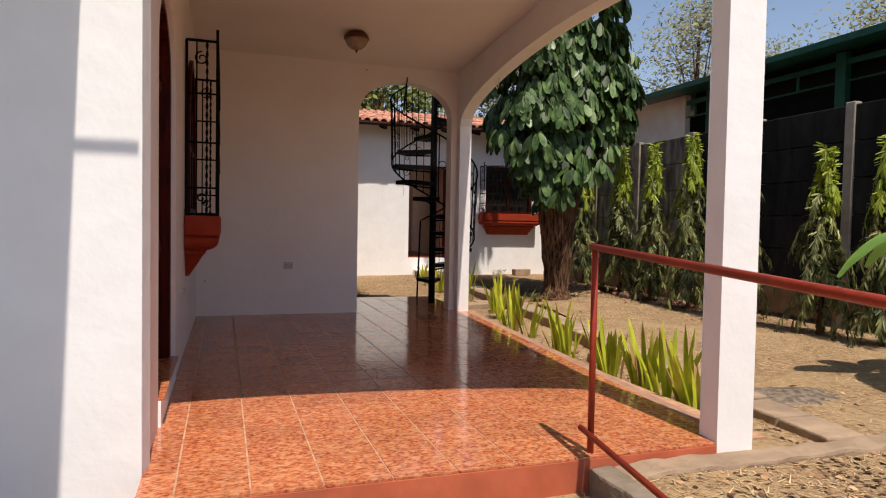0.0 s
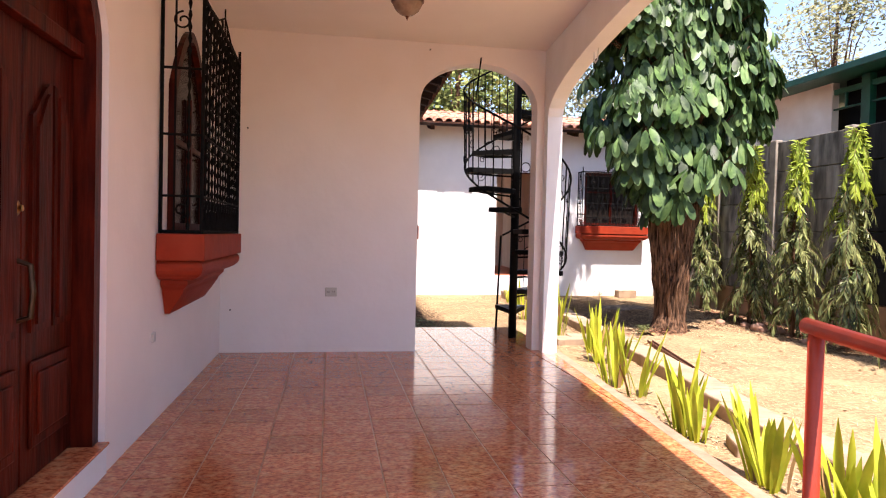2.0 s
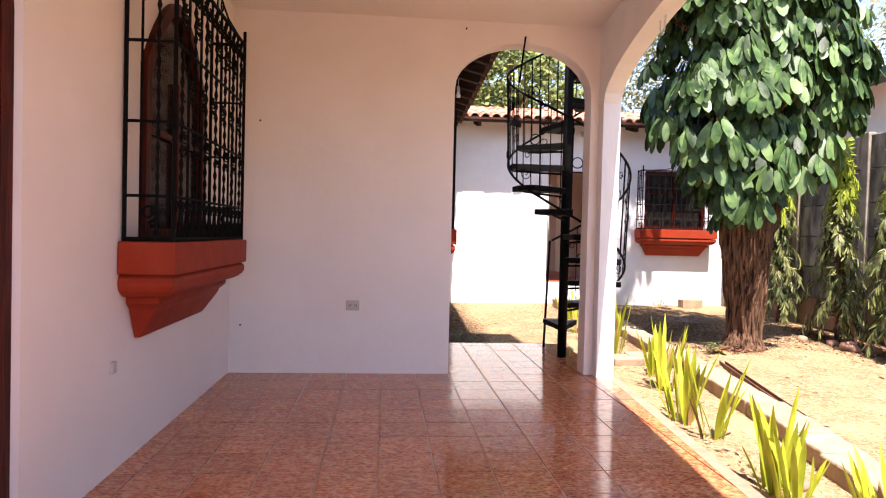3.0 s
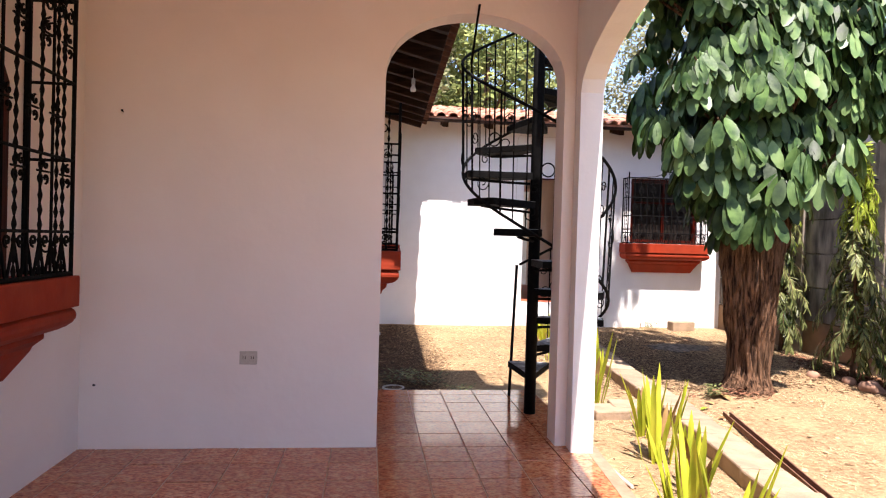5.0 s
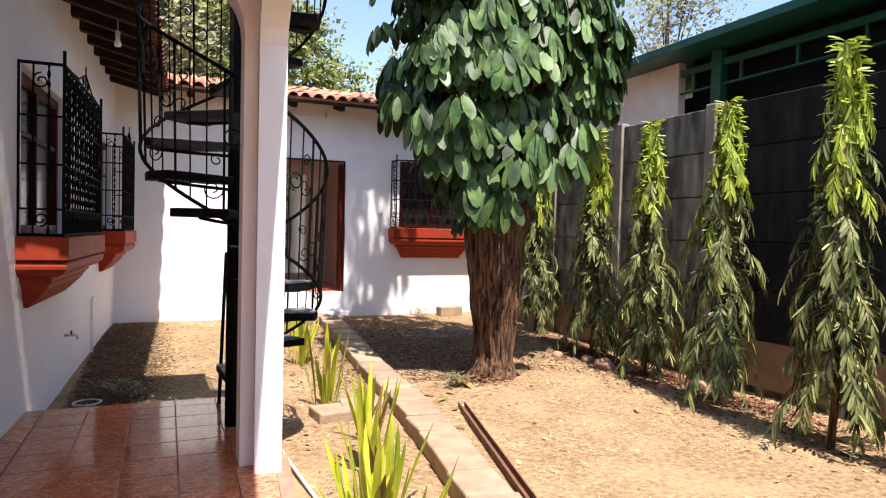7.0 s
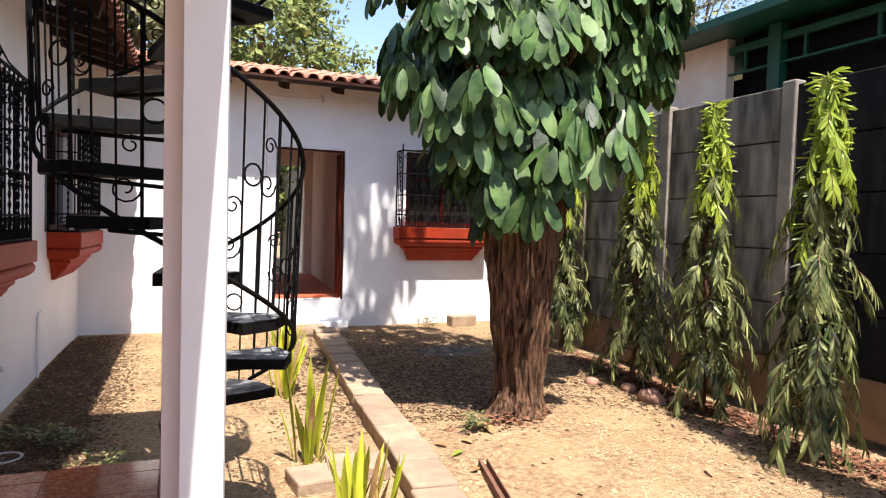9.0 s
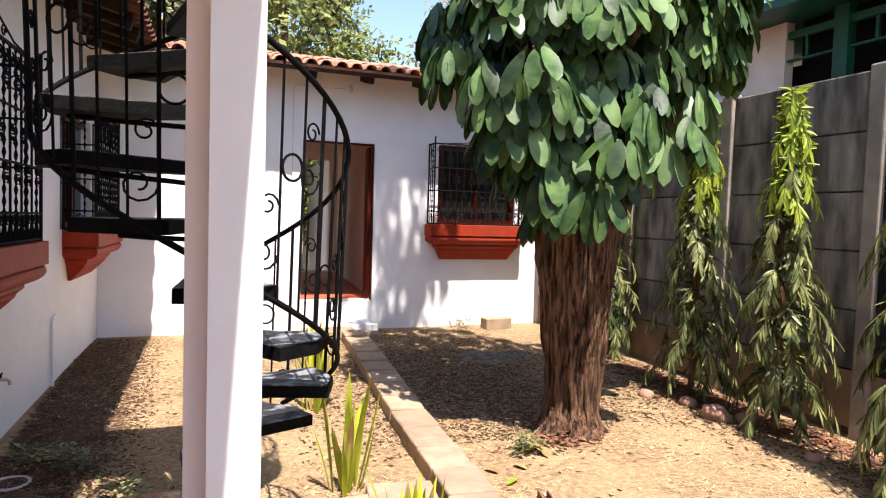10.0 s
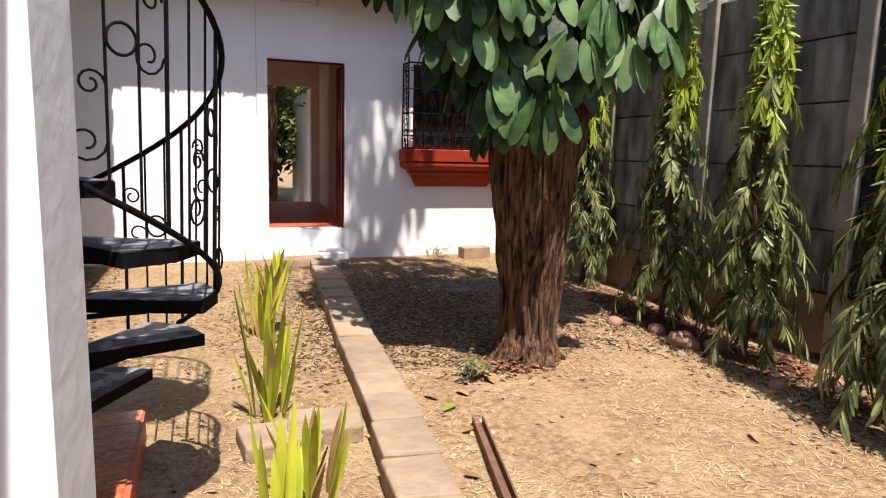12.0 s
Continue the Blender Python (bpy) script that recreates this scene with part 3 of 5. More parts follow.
def window_shelf(m, w, depth, label, group):
    """A red masonry window shelf on a stepped corbel: x along the wall, y outward, z up from its top."""
    t = thing("window_shelf", m, label, "window shelf", group)
    bm = bmesh.new()
    box(bm, -w / 2, w / 2, 0.0, depth, -0.17, 0.0, 0.008)
    part("shelf_slab", bm, REDSHELF, t)
    def loft(levels):
        bm = bmesh.new()
        rings = [[bm.verts.new(c) for c in ((-hw, 0, z), (-hw, dp, z), (hw, dp, z), (hw, 0, z))] for z, hw, dp in levels]
        for r, q in zip(rings, rings[1:]):
            for i in range(4):
                bm.faces.new((r[i], r[(i + 1) % 4], q[(i + 1) % 4], q[i]))
        bm.faces.new(rings[0])
        bm.faces.new(rings[-1][::-1])
        return bm
    hw = w / 2
    ovolo = [(-0.172, 0.034), (-0.19, 0.018), (-0.21, 0.012), (-0.232, 0.014), (-0.255, 0.026), (-0.275, 0.05), (-0.29, 0.08), (-0.298, 0.12)]
    part("corbel_moulding", loft([(z, hw - k, depth - k) for z, k in ovolo]), REDSHELF, t)
    foot = [(-0.30, 0.125, 0.125), (-0.33, 0.125, 0.125), (-0.345, 0.145, 0.14), (-0.365, 0.168, 0.16), (-0.39, 0.18, 0.168), (-0.53, 0.25, depth - 0.03)]
    bm = loft([(z, hw - k, depth - q) for z, k, q in foot])
    part("corbel_foot", bm, REDSHELF, t)
    return t


def window_grille(m, w, depth, h, label, group):
    t = thing("window_grille", m, label, "window grille", group)
    z = (0.012, h)
    hw = w / 2
    bm = bmesh.new()
    for zz in (z[0], h * 0.16, h * 0.42, h * 0.70, h):
        r = 0.013 if zz in z else 0.009
        tube(bm, [(-hw, 0.0, zz), (-hw, depth, zz), (hw, depth, zz), (hw, 0.0, zz)], r, 6)
    for x, y in ((-hw, 0.004), (hw, 0.004), (-hw, depth), (hw, depth)):
        tube(bm, [(x, y, 0), (x, y, h + (0.10 if y > 0.1 else 0.0))], 0.012, 6)
    part("frame", bm, IRON, t)
    n = max(7, int(w / 0.11))
    for i in range(1, n):
        bm = bmesh.new()
        twisted(bm, -hw + w * i / n, depth, z[0], h) if i % 2 else tube(bm, [(-hw + w * i / n, depth, z[0]), (-hw + w * i / n, depth, h)], 0.008, 5)
        part("bar", bm, IRON, t)
    for s in (-hw, hw):
        for k in (1, 2):
            bm = bmesh.new()
            if k == 1:
                tube(bm, [(s, depth * k / 3, z[0]), (s, depth * k / 3, h)], 0.007, 5)
            else:
                twisted(bm, s + 0.001, depth * k / 3, z[0], h)
            part("bar", bm, IRON, t)
        bm = bmesh.new()
        tube(bm, scroll((s, depth * 0.5, h * 0.90), 0.06, 1.3, math.pi / 2, (0, 1, 0), (0, 0, 1), 16), 0.0065, 5)
        part("side_scroll", bm, IRON, t)
        bm = bmesh.new()
        tube(bm, scroll((s, depth * 0.5, h * 0.10), 0.05, 1.3, -math.pi / 2, (0, 1, 0), (0, 0, 1), 16), 0.0065, 5)
        part("side_scroll", bm, IRON, t)
    for i in range(n):
        x = -hw + w * (i + 0.5) / n
        for zc, r, sg in ((h * 0.93, 0.045, 1), (h * 0.13, 0.03, -1)):
            bm = bmesh.new()
            tube(bm, scroll((x, depth, zc), r, 1.3, math.pi / 2 * sg, (1, 0, 0), (0, 0, 1), 14), 0.0065, 5)
            part("scroll", bm, IRON, t)
    for i in range(1, n):
        x = -hw + w * i / n
        for q, zc in enumerate((h * 0.36, h * 0.56, h * 0.82)):
            if (i + q) % 2:
                part("rosette", rosette(x, depth + 0.012, zc), IRON, t, "small rosette of iron scrolls")
        bm = bmesh.new()
        tube(bm, [(x - w / n * 0.45, depth, 0.02), (x, depth, h * 0.13), (x + w / n * 0.45, depth, 0.02)], 0.008, 5)
        part("brace", bm, IRON, t)
    bm = bmesh.new()
    tube(bm, [(-hw * 0.9, depth, h), (-hw * 0.35, depth, h + 0.03), (0, depth, h + 0.13), (hw * 0.35, depth, h + 0.03), (hw * 0.9, depth, h)], 0.007, 6)
    tube(bm, [(0, depth, h), (0, depth, h + 0.2)], 0.006, 5)
    for s in (-1, 1):
        tube(bm, scroll((s * 0.12, depth, h + 0.05), 0.045, 1.2, 0, (s, 0, 0), (0, 0, 1), 12), 0.005, 5)
    part("crest", bm, IRON, t, "pointed iron crest with scrolls")
    return t


def window(name, m, w, h, label, arched=False):
    """A dark wooden casement set in the wall: x along the wall, y outward, z up from the sill."""
    t = thing(name, m, label, "window", kind="structure")
    zs = h - (0.5 if arched else 0.0)
    outer = [(-w / 2, 0), (w / 2, 0)] + arch_curve(-w / 2, w / 2, zs, h, "point" if arched else "rect")[::-1]
    inner = [(-w / 2 + .07, .07), (w / 2 - .07, .07)] + [(u * (1 - .14 / w), v - .07) for u, v in arch_curve(-w / 2, w / 2, zs, h, "point" if arched else "rect")[::-1]]
    bm = bmesh.new()
    for y0, y1 in ((-0.14, -0.06),):
        k = len(outer)
        a = [bm.verts.new((u, y0, v)) for u, v in outer]
        b = [bm.verts.new((u, y0, v)) for u, v in inner]
        c = [bm.verts.new((u, y1, v)) for u, v in outer]
        d = [bm.verts.new((u, y1, v)) for u, v in inner]
        for i in range(k):
            j = (i + 1) % k
            bm.faces.new((a[i], a[j], b[j], b[i]))
            bm.faces.new((c[i], d[i], d[j], c[j]))
            bm.faces.new((b[i], b[j], d[j], d[i]))
            bm.faces.new((a[i], c[i], c[j], a[j]))
    part("window_frame", bm, WOOD, t)
    bm = bmesh.new()
    prism(bm, [(u * 0.98, v) for u, v in inner], (0, -0.11, 0), (1, 0, 0), (0, 0, 1), (0, 0.008, 0))
    part("pane", bm, GLASSD, t)
    bm = bmesh.new()
    box(bm, -0.025, 0.025, -0.10, -0.065, 0.07, zs if arched else h - .07, 0.004)
    part("mullion", bm, WOOD, t)
    bm = bmesh.new()
    box(bm, -w / 2 + .07, -0.026, -0.098, -0.07, zs * 0.62, zs * 0.62 + .035, 0.004)
    box(bm, 0.026, w / 2 - .07, -0.098, -0.07, zs * 0.62, zs * 0.62 + .035, 0.004)
    part("transom", bm, WOOD, t)
    return t


# porch window
window("window_1", pose(LW + 0.085, 7.41, 1.46, 0, 0, -90), 1.18, 1.49, "dark mahogany pointed window behind an iron grille", True)
window_shelf(pose(LW - 0.01, 7.39, 1.46, 0, 0, -90), 1.72, 0.29, "red painted masonry window shelf under the porch window", "window shelves")
window_grille(pose(LW, 7.39, 1.461, 0, 0, -90), 1.62, 0.25, 1.48, "black wrought iron box grille over the porch window", "window grilles")
# side wing windows
wing_turn = -90 - 2.4
for i, (yc, w) in enumerate(((11.28, 1.96), (14.98, 1.58))):
    p = wing0 + WS * (yc - 9.13)
    window("window_%d" % (i + 2), pose(p.x, p.y, 1.61 + 0.01 * i, 0, 0, wing_turn), (1.65, 1.40)[i], 1.23, "dark framed window in the white side wing")
    window_shelf(pose(p.x, p.y, 1.60 + 0.02 * i, 0, 0, wing_turn), w, 0.33, "red masonry window shelf on the white side wing", "window shelves")
    window_grille(pose(p.x, p.y, 1.601 + 0.02 * i, 0, 0, wing_turn), w - 0.1, 0.29, 1.23, "black iron box grille on the side wing window", "window grilles")
# far wing window
window("window_4", pose(7.17, FW, 1.76, 0, 0, 180), 1.30, 1.19, "dark framed window in the far white wing")
window_shelf(pose(7.13, FW, 1.755, 0, 0, 180), 1.62, 0.30, "orange-red sunlit masonry window shelf on the far wing", "window shelves")
window_grille(pose(7.13, FW, 1.756, 0, 0, 180), 1.52, 0.26, 1.18, "black iron box grille on the far wing window", "window grilles")


# ---- doors ----
def front_door():
    d = thing("door_1", pose(LW - 0.135, 5.06, 0.437, 0, 0, -90), "closed carved mahogany double front door with an arched top", "door", kind="structure")
    w, zs, h = 1.212, 1.89, 2.335
    outer = arch_curve(-w / 2, w / 2, zs, h, "ellipse")
    inner = [(u * (1 - .16 / w), v - .05) for u, v in outer]
    bm = bmesh.new()
    a = [(-w / 2, 0), *outer, (w / 2, 0)]
    b = [(-w / 2 + .08, 0), *inner, (w / 2 - .08, 0)]
    va, vb = [bm.verts.new((u, -0.06, v)) for u, v in a], [bm.verts.new((u, -0.06, v)) for u, v in b]
    vc, vd = [bm.verts.new((u, 0.085, v)) for u, v in a], [bm.verts.new((u, 0.085, v)) for u, v in b]
    for i in range(len(a) - 1):
        bm.faces.new((va[i], va[i + 1], vb[i + 1], vb[i]))
        bm.faces.new((vc[i], vd[i], vd[i + 1], vc[i + 1]))
        bm.faces.new((vb[i], vb[i + 1], vd[i + 1], vd[i]))
    part("door_frame", bm, WOOD, d)
    bm = bmesh.new()
    prism(bm, [(-w / 2 + .08, zs + .02), (w / 2 - .08, zs + .02), *[p for p in inner[::-1] if p[1] > zs + .03]], (0, -0.05, 0), (1, 0, 0), (0, 0, 1), (0, 0.03, 0))
    part("fanlight_panel", bm, WOOD, d)
    bm = bmesh.new()
    box(bm, -w / 2 + .08, w / 2 - .08, -0.05, 0.035, zs - .05, zs + .02, 0.006)
    part("transom", bm, WOOD, d)
    for s in (-1, 1):
        bm = bmesh.new()
        x0, x1 = (-w / 2 + .083, -0.004) if s < 0 else (0.004, w / 2 - .083)
        box(bm, x0, x1, -0.05, -0.01, 0.012, zs - .053, 0.004)
        leaf = part("door_leaf", bm, WOOD, d)
        cx = (x0 + x1) / 2
        for sx in (-1, 1):
            bm = bmesh.new()
            xa, xb = (cx - 0.20, cx - 0.012) if sx < 0 else (cx + 0.012, cx + 0.20)
            rise = 0.16

            def tall(inset, y, depth):
                a, b = xa + inset, xb - inset
                curve = [(a + (b - a) * i / 7, 1.50 - inset * 1.4 + rise * math.sin(math.pi / 2 * (i / 7 if sx < 0 else 1 - i / 7)) ** 1.4) for i in range(8)]
                prism(bm, [(a, 0.62 + inset), (b, 0.62 + inset), *curve[::-1]], (0, y, 0), (1, 0, 0), (0, 0, 1), (0, depth, 0))
            tall(0.0, -0.01, 0.014)
            tall(0.032, 0.004, 0.012)
            part("panel", bm, WOOD, leaf)
        bm = bmesh.new()
        box(bm, cx - 0.20, cx + 0.20, -0.0095, 0.006, 0.14, 0.50, 0.01)
        box(bm, cx - 0.155, cx + 0.155, 0.0062, 0.016, 0.19, 0.45, 0.008)
        part("panel", bm, WOOD, leaf)
    bm = bmesh.new()
    lathe(bm, [(0.0001, 0), (0.03, 0.001), (0.03, 0.01), (0.012, 0.016), (0.012, 0.03), (0.0001, 0.031)], 14)
    bmesh.ops.transform(bm, matrix=pose(0.06, -0.009, 1.12, -90), verts=bm.verts[:])
    part("lock", bm, BRASS, d, "round brass lock")
    bm = bmesh.new()
    tube(bm, [(0.06, -0.005, 0.92), (0.06, 0.05, 0.90), (0.06, 0.06, 0.80), (0.06, 0.05, 0.70), (0.06, -0.005, 0.68)], 0.012, 8)
    part("handle", bm, HANDLE, d, "curved dark bronze pull handle")


front_door()

# open leaf of the far doorway
d2 = thing("door_2", pose(5.50, FW + 0.06, 0.64), "dark brown wooden jamb lining the far doorway", "door frame", kind="structure")
bm = bmesh.new()
box(bm, -0.045, -0.005, 0.0, 0.20, 0.0, 2.2, 0.004)
part("door_frame", bm, WOOD, d2)
bm = bmesh.new()
box(bm, -0.995, -0.005, -0.075, 0.0, 2.222, 2.246, 0.003)
part("head_lining", bm, WOOD, d2, "dark brown wooden lining over the opening")
bm = bmesh.new()
box(bm, 0.002, 0.014, -0.075, -0.002, -0.018, 2.246, 0.003)
part("edge_lining", bm, WOOD, d2, "dark brown wooden lining beside the opening")

# ---- ceiling lamp, socket, small fixtures ----
lamp = thing("ceiling_lamp", pose(1.54, 7.60, CEILZ), "bronze-rimmed ceiling lamp with a frosted glass bowl", "ceiling lamp")
bm = bmesh.new()
lathe(bm, [(0.0001, 0.0), (0.09, -0.001), (0.12, -0.03), (0.135, -0.06), (0.137, -0.075), (0.0001, -0.076)], 28)
part("rim", bm, BRONZE, lamp, smooth=True)
bm = bmesh.new()
lathe(bm, [(0.125, -0.076), (0.120, -0.10), (0.095, -0.145), (0.055, -0.178), (0.0001, -0.192)], 28)
part("bowl", bm, FROST, lamp, smooth=True)
bm = bmesh.new()
lathe(bm, [(0.0001, -0.185), (0.016, -0.192), (0.012, -0.205), (0.006, -0.215), (0.0001, -0.232)], 12)
part("finial", bm, BRONZE, lamp, smooth=True)

sock = thing("wall_socket", pose(0.974, 8.93, 0.888), "ivory double wall socket on the cream wall", "wall socket")
bm = bmesh.new()
box(bm, -0.058, 0.058, -0.009, -0.001, -0.045, 0.045, 0.004)
part("cover_plate", bm, PLASTIC, sock)
for s in (-0.026, 0.026):
    bm = bmesh.new()
    box(bm, s - 0.018, s + 0.018, -0.013, -0.0092, -0.024, 0.024, 0.002)
    o = part("outlet", bm, PLASTIC, sock)
    bm = bmesh.new()
    for q in (-0.007, 0.007):
        box(bm, s + q - 0.002, s + q + 0.002, -0.0142, -0.0132, -0.008, 0.010)
    part("slot", bm, IRON, o)

# hook in the top of the garden arch
hk = A2 + SIDE * 4.1 + OUT * 0.1
hook = thing("wire_hook", pose(hk.x, hk.y, 3.14), "thin wire hook hanging from the arch", "hook")
bm = bmesh.new()
tube(bm, [(0, 0, 0.06), (0, 0, -0.05), (0.0, 0.02, -0.14), (0.0, 0.06, -0.16), (0, 0.09, -0.12), (0, 0.09, -0.04)], 0.006, 6)
part("wire", bm, PIPE, hook)

# garden tap and conduit on the side wing
tp = wing0 + WS * 3.0
tap = thing("garden_tap", pose(tp.x, tp.y, 0.62), "small grey garden tap on the white wing wall", "tap")
bm = bmesh.new()
tube(bm, [(0, 0, 0), (0.09, 0, 0), (0.11, 0, -0.01), (0.115, 0, -0.04)], 0.012, 8)
part("spout", bm, PIPE, tap)
bm = bmesh.new()
tube(bm, [(0.06, 0, 0.01), (0.06, 0, 0.035)], 0.007, 6)
tube(bm, [(0.06, -0.03, 0.037), (0.06, 0.03, 0.037)], 0.007, 6)
part("handle", bm, IRON, tap)
cp = wing0 + WS * 4.6
cond = thing("conduit", pose(cp.x, cp.y, 0.15), "white capped conduit pipe on the wing wall", "pipe")
bm = bmesh.new()
tube(bm, [(0.02, 0, 0), (0.02, 0, 0.62), (0.02, 0.03, 0.655), (0.02, 0.18, 0.66)], 0.014, 8)
part("pipe", bm, PLASTER, cond)
# thin cable with a lamp holder under the far eave
cab = thing("wall_cable", pose(4.36, FW - 0.012, 0), "thin grey cable running down the far wall", "cable")
bm = bmesh.new()
tube(bm, [(0, 0, 2.15), (0, 0, 3.55), (0.03, 0, 3.64), (0.35, -0.02, 3.62), (0.70, -0.06, 3.63), (0.76, -0.1, 3.67)], 0.0045, 6)
part("wire", bm, PIPE, cab)
bulb = thing("bulb_holder", pose(5.14, FW - 0.13, 3.62), "white bulb holder under the far eave", "lamp holder")
bm = bmesh.new()
lathe(bm, [(0.0001, 0.06), (0.02, 0.06), (0.025, 0.02), (0.03, -0.02), (0.02, -0.05), (0.0001, -0.055)], 12)
part("holder", bm, PIPE, bulb)


# ---- handrail by the entrance ----
hr = thing("handrail", pose(1.96, 3.46, P), "red painted tubular steel handrail beside the entrance step", "handrail")
bm = bmesh.new()
tube(bm, [(0, 0, -0.01), (0, 0, 1.02)], 0.0165, 12)
part("post", bm, REDTUBE, hr, smooth=True)
bm = bmesh.new()
tube(bm, [(0.0, 0.03, 1.035), (-0.48, -4.0, 0.84)], 0.0175, 12)
part("top_rail", bm, REDTUBE, hr, smooth=True)
bm = bmesh.new()
tube(bm, [(-0.03, 0.05, 0.115), (-0.50, -4.0, -0.08)], 0.015, 10)
part("lower_rail", bm, REDTUBE, hr, smooth=True)
bm = bmesh.new()
tube(bm, [(-0.455, -3.8, -0.22), (-0.455, -3.8, 0.86)], 0.023, 12)
part("post", bm, REDTUBE, hr, smooth=True)


# ---- spiral stair ----
def spiral_stair():
    c = (3.128, 9.80)
    st = thing("spiral_staircase", pose(c[0], c[1], P), "black wrought iron spiral staircase with scrolled railing", "spiral staircase")
    STEP, RISE, Z0, A0 = -39.1, 0.24, 0.332, 77.7
    N = 14
    R = 0.595
    bm = bmesh.new()
    lathe(bm, [(0.048, 0.0), (0.048, 4.9)], 18)
    part("pole", bm, IRON, st, smooth=True)

    def polar(r, a, z):
        a = radians(a)
        return Vector((r * math.cos(a), r * math.sin(a), z))
    for k in range(N):
        a, z = A0 + STEP * k, Z0 + RISE * k
        bm = bmesh.new()
        pts = [polar(0.04, a - 60, 0), polar(R * 0.98, a - 19, 0), polar(R * 1.02, a, 0), polar(R * 0.98, a + 19, 0), polar(0.04, a + 60, 0)]
        prism(bm, [(p.x, p.y) for p in pts], (0, 0, z - 0.055), (1, 0, 0), (0, 1, 0), (0, 0, 0.052))
        tr = part("tread", bm, IRON, st)
        bm = bmesh.new()
        prism(bm, [(p.x * 0.985, p.y * 0.985) for p in pts], (0, 0, z - 0.0028), (1, 0, 0), (0, 1, 0), (0, 0, 0.003))
        part("top_face", bm, TREAD, tr, "worn grey-black tread top")
        bm = bmesh.new()
        tube(bm, [polar(0.05, a, z - 0.09), polar(0.33, a, z - 0.075), polar(R * 0.9, a, z - 0.06)], 0.012, 6)
        part("bracket", bm, IRON, tr)
    level = lambda a: Z0 + RISE * (a - A0) / STEP
    last = A0 + STEP * (N - 1) - 18
    arc = [A0 + 10 - i * 6 for i in range(int((A0 + 10 - last) / 6) + 1)]
    bm = bmesh.new()
    tube(bm, [polar(0.645, a, level(a) + 0.95) for a in arc], 0.0125, 8)
    part("handrail", bm, IRON, st, smooth=True)
    bm = bmesh.new()
    tube(bm, [polar(0.615, a, level(a) + 0.04) for a in arc if a < 46], 0.0125, 8)
    part("bottom_rail", bm, IRON, st, smooth=True)
    bm = bmesh.new()
    tube(bm, [polar(0.615, 94, 0.0), polar(0.63, 90, level(88) + 0.95)], 0.014, 8)
    part("newel", bm, IRON, st)
    k = 0
    a = A0 - 6
    while a > last:
        bm = bmesh.new()
        base = level(a) + (0.0 if a > 46 else 0.04)
        tube(bm, [polar(0.615, a, base), polar(0.642, a, level(a) + 0.95)], 0.0055 if k % 3 else 0.0085, 6)
        b = part("baluster", bm, IRON, st)
        if k % 2 == 0:
            tang = polar(1, a - 90, 0)
            bm = bmesh.new()
            zc = level(a) + (0.22 if k % 4 else 0.62)
            tube(bm, scroll(polar(0.62, a, zc) + tang * 0.066, 0.066, 1.25, math.pi, tang, (0, 0, 1), 16), 0.0045, 5)
            part("scroll", bm, IRON, b)
            bm = bmesh.new()
            tube(bm, scroll(polar(0.62, a, zc + 0.18) + tang * 0.045, 0.045, -1.25, math.pi, tang, (0, 0, 1), 16), 0.0045, 5)
            part("scroll", bm, IRON, b)
        elif k % 4 == 1:
            tang = polar(1, a - 90, 0)
            bm = bmesh.new()
            cc = polar(0.63, a, level(a) + 0.60) + tang * 0.056
            tube(bm, [cc + tang * 0.05 * math.cos(2 * math.pi * i / 20) + Vector((0, 0, 0.05 * math.sin(2 * math.pi * i / 20))) for i in range(20)], 0.0055, 5, closed=True)
            part("ring", bm, IRON, b)
        k += 1
        a -= 9.6
    # landing at the roof
    bm = bmesh.new()
    zt = Z0 + RISE * N
    box(bm, -0.75, 0.02, -0.15, 0.75, zt - 0.06, zt, 0.005)
    part("landing", bm, TREAD, st)


spiral_stair()


# ---- garden path ----
def garden_path():
    gp = thing("path", pose(0, 0, 0), "raised path of worn concrete slabs laid end to end", "garden path", kind="structure")
    line = [(3.86, 3.6), (3.95, 5.0), (4.13, 6.7), (4.36, 8.0), (4.55, 9.2), (4.72, 10.65), (4.82, 12.1), (4.95, 13.6), (5.08, 15.3)]
    lens = [0.0]
    for p, q in zip(line, line[1:]):
        lens.append(lens[-1] + math.dist(p, q))
    at = lambda s: next((Vector(p).lerp(Vector(q), (s - a) / (b - a)) for p, q, a, b in zip(line, line[1:], lens, lens[1:]) if s <= b + 1e-6), Vector(line[-1]))
    me = []
    for k in range(3):
        bm = bmesh.new()
        box(bm, -0.15, 0.15, -0.205, 0.205, -0.16, 0.0, 0.016)
        for v in bm.verts:
            v.co += noise.noise_vector((v.co * 7 + Vector((k * 9, 0, 0)))) * 0.012
        m = bpy.data.meshes.new("slab")
        bm.to_mesh(m)
        bm.free()
        m.materials.append(SLAB)
        me.append(m)
    s = 0.2
    i = 0
    while s < lens[-1]:
        p, d = at(s), at(min(s + 0.1, lens[-1])) - at(s - 0.1)
        rz = math.degrees(math.atan2(-d.x, d.y))
        piece("slab", me[i % 3], gp, pose(p.x, p.y, 0.225 - 0.07 * max(0.0, min(1.0, (5.2 - p.y) / 1.2)) + ground_z(p.x, p.y) - 0.10, random.uniform(-.8, .8), random.uniform(-.8, .8), rz + random.uniform(-2, 2)))
        s += 0.42
        i += 1
    piece("slab", me[1], gp, pose(4.30, 10.45, 0.20, 0, 1, 82))
    piece("slab", me[2], gp, pose(4.04, 10.36, 0.19, 1, 0, 96))
    piece("slab", me[0], gp, pose(3.80, 6.1, 0.17, 1, 0, 70))
    bm = bmesh.new()
    box(bm, 4.62, 5.50, 15.52, 16.04, 0.0, 0.36, 0.02)
    part("door_step", bm, PLASTER, gp)


garden_path()

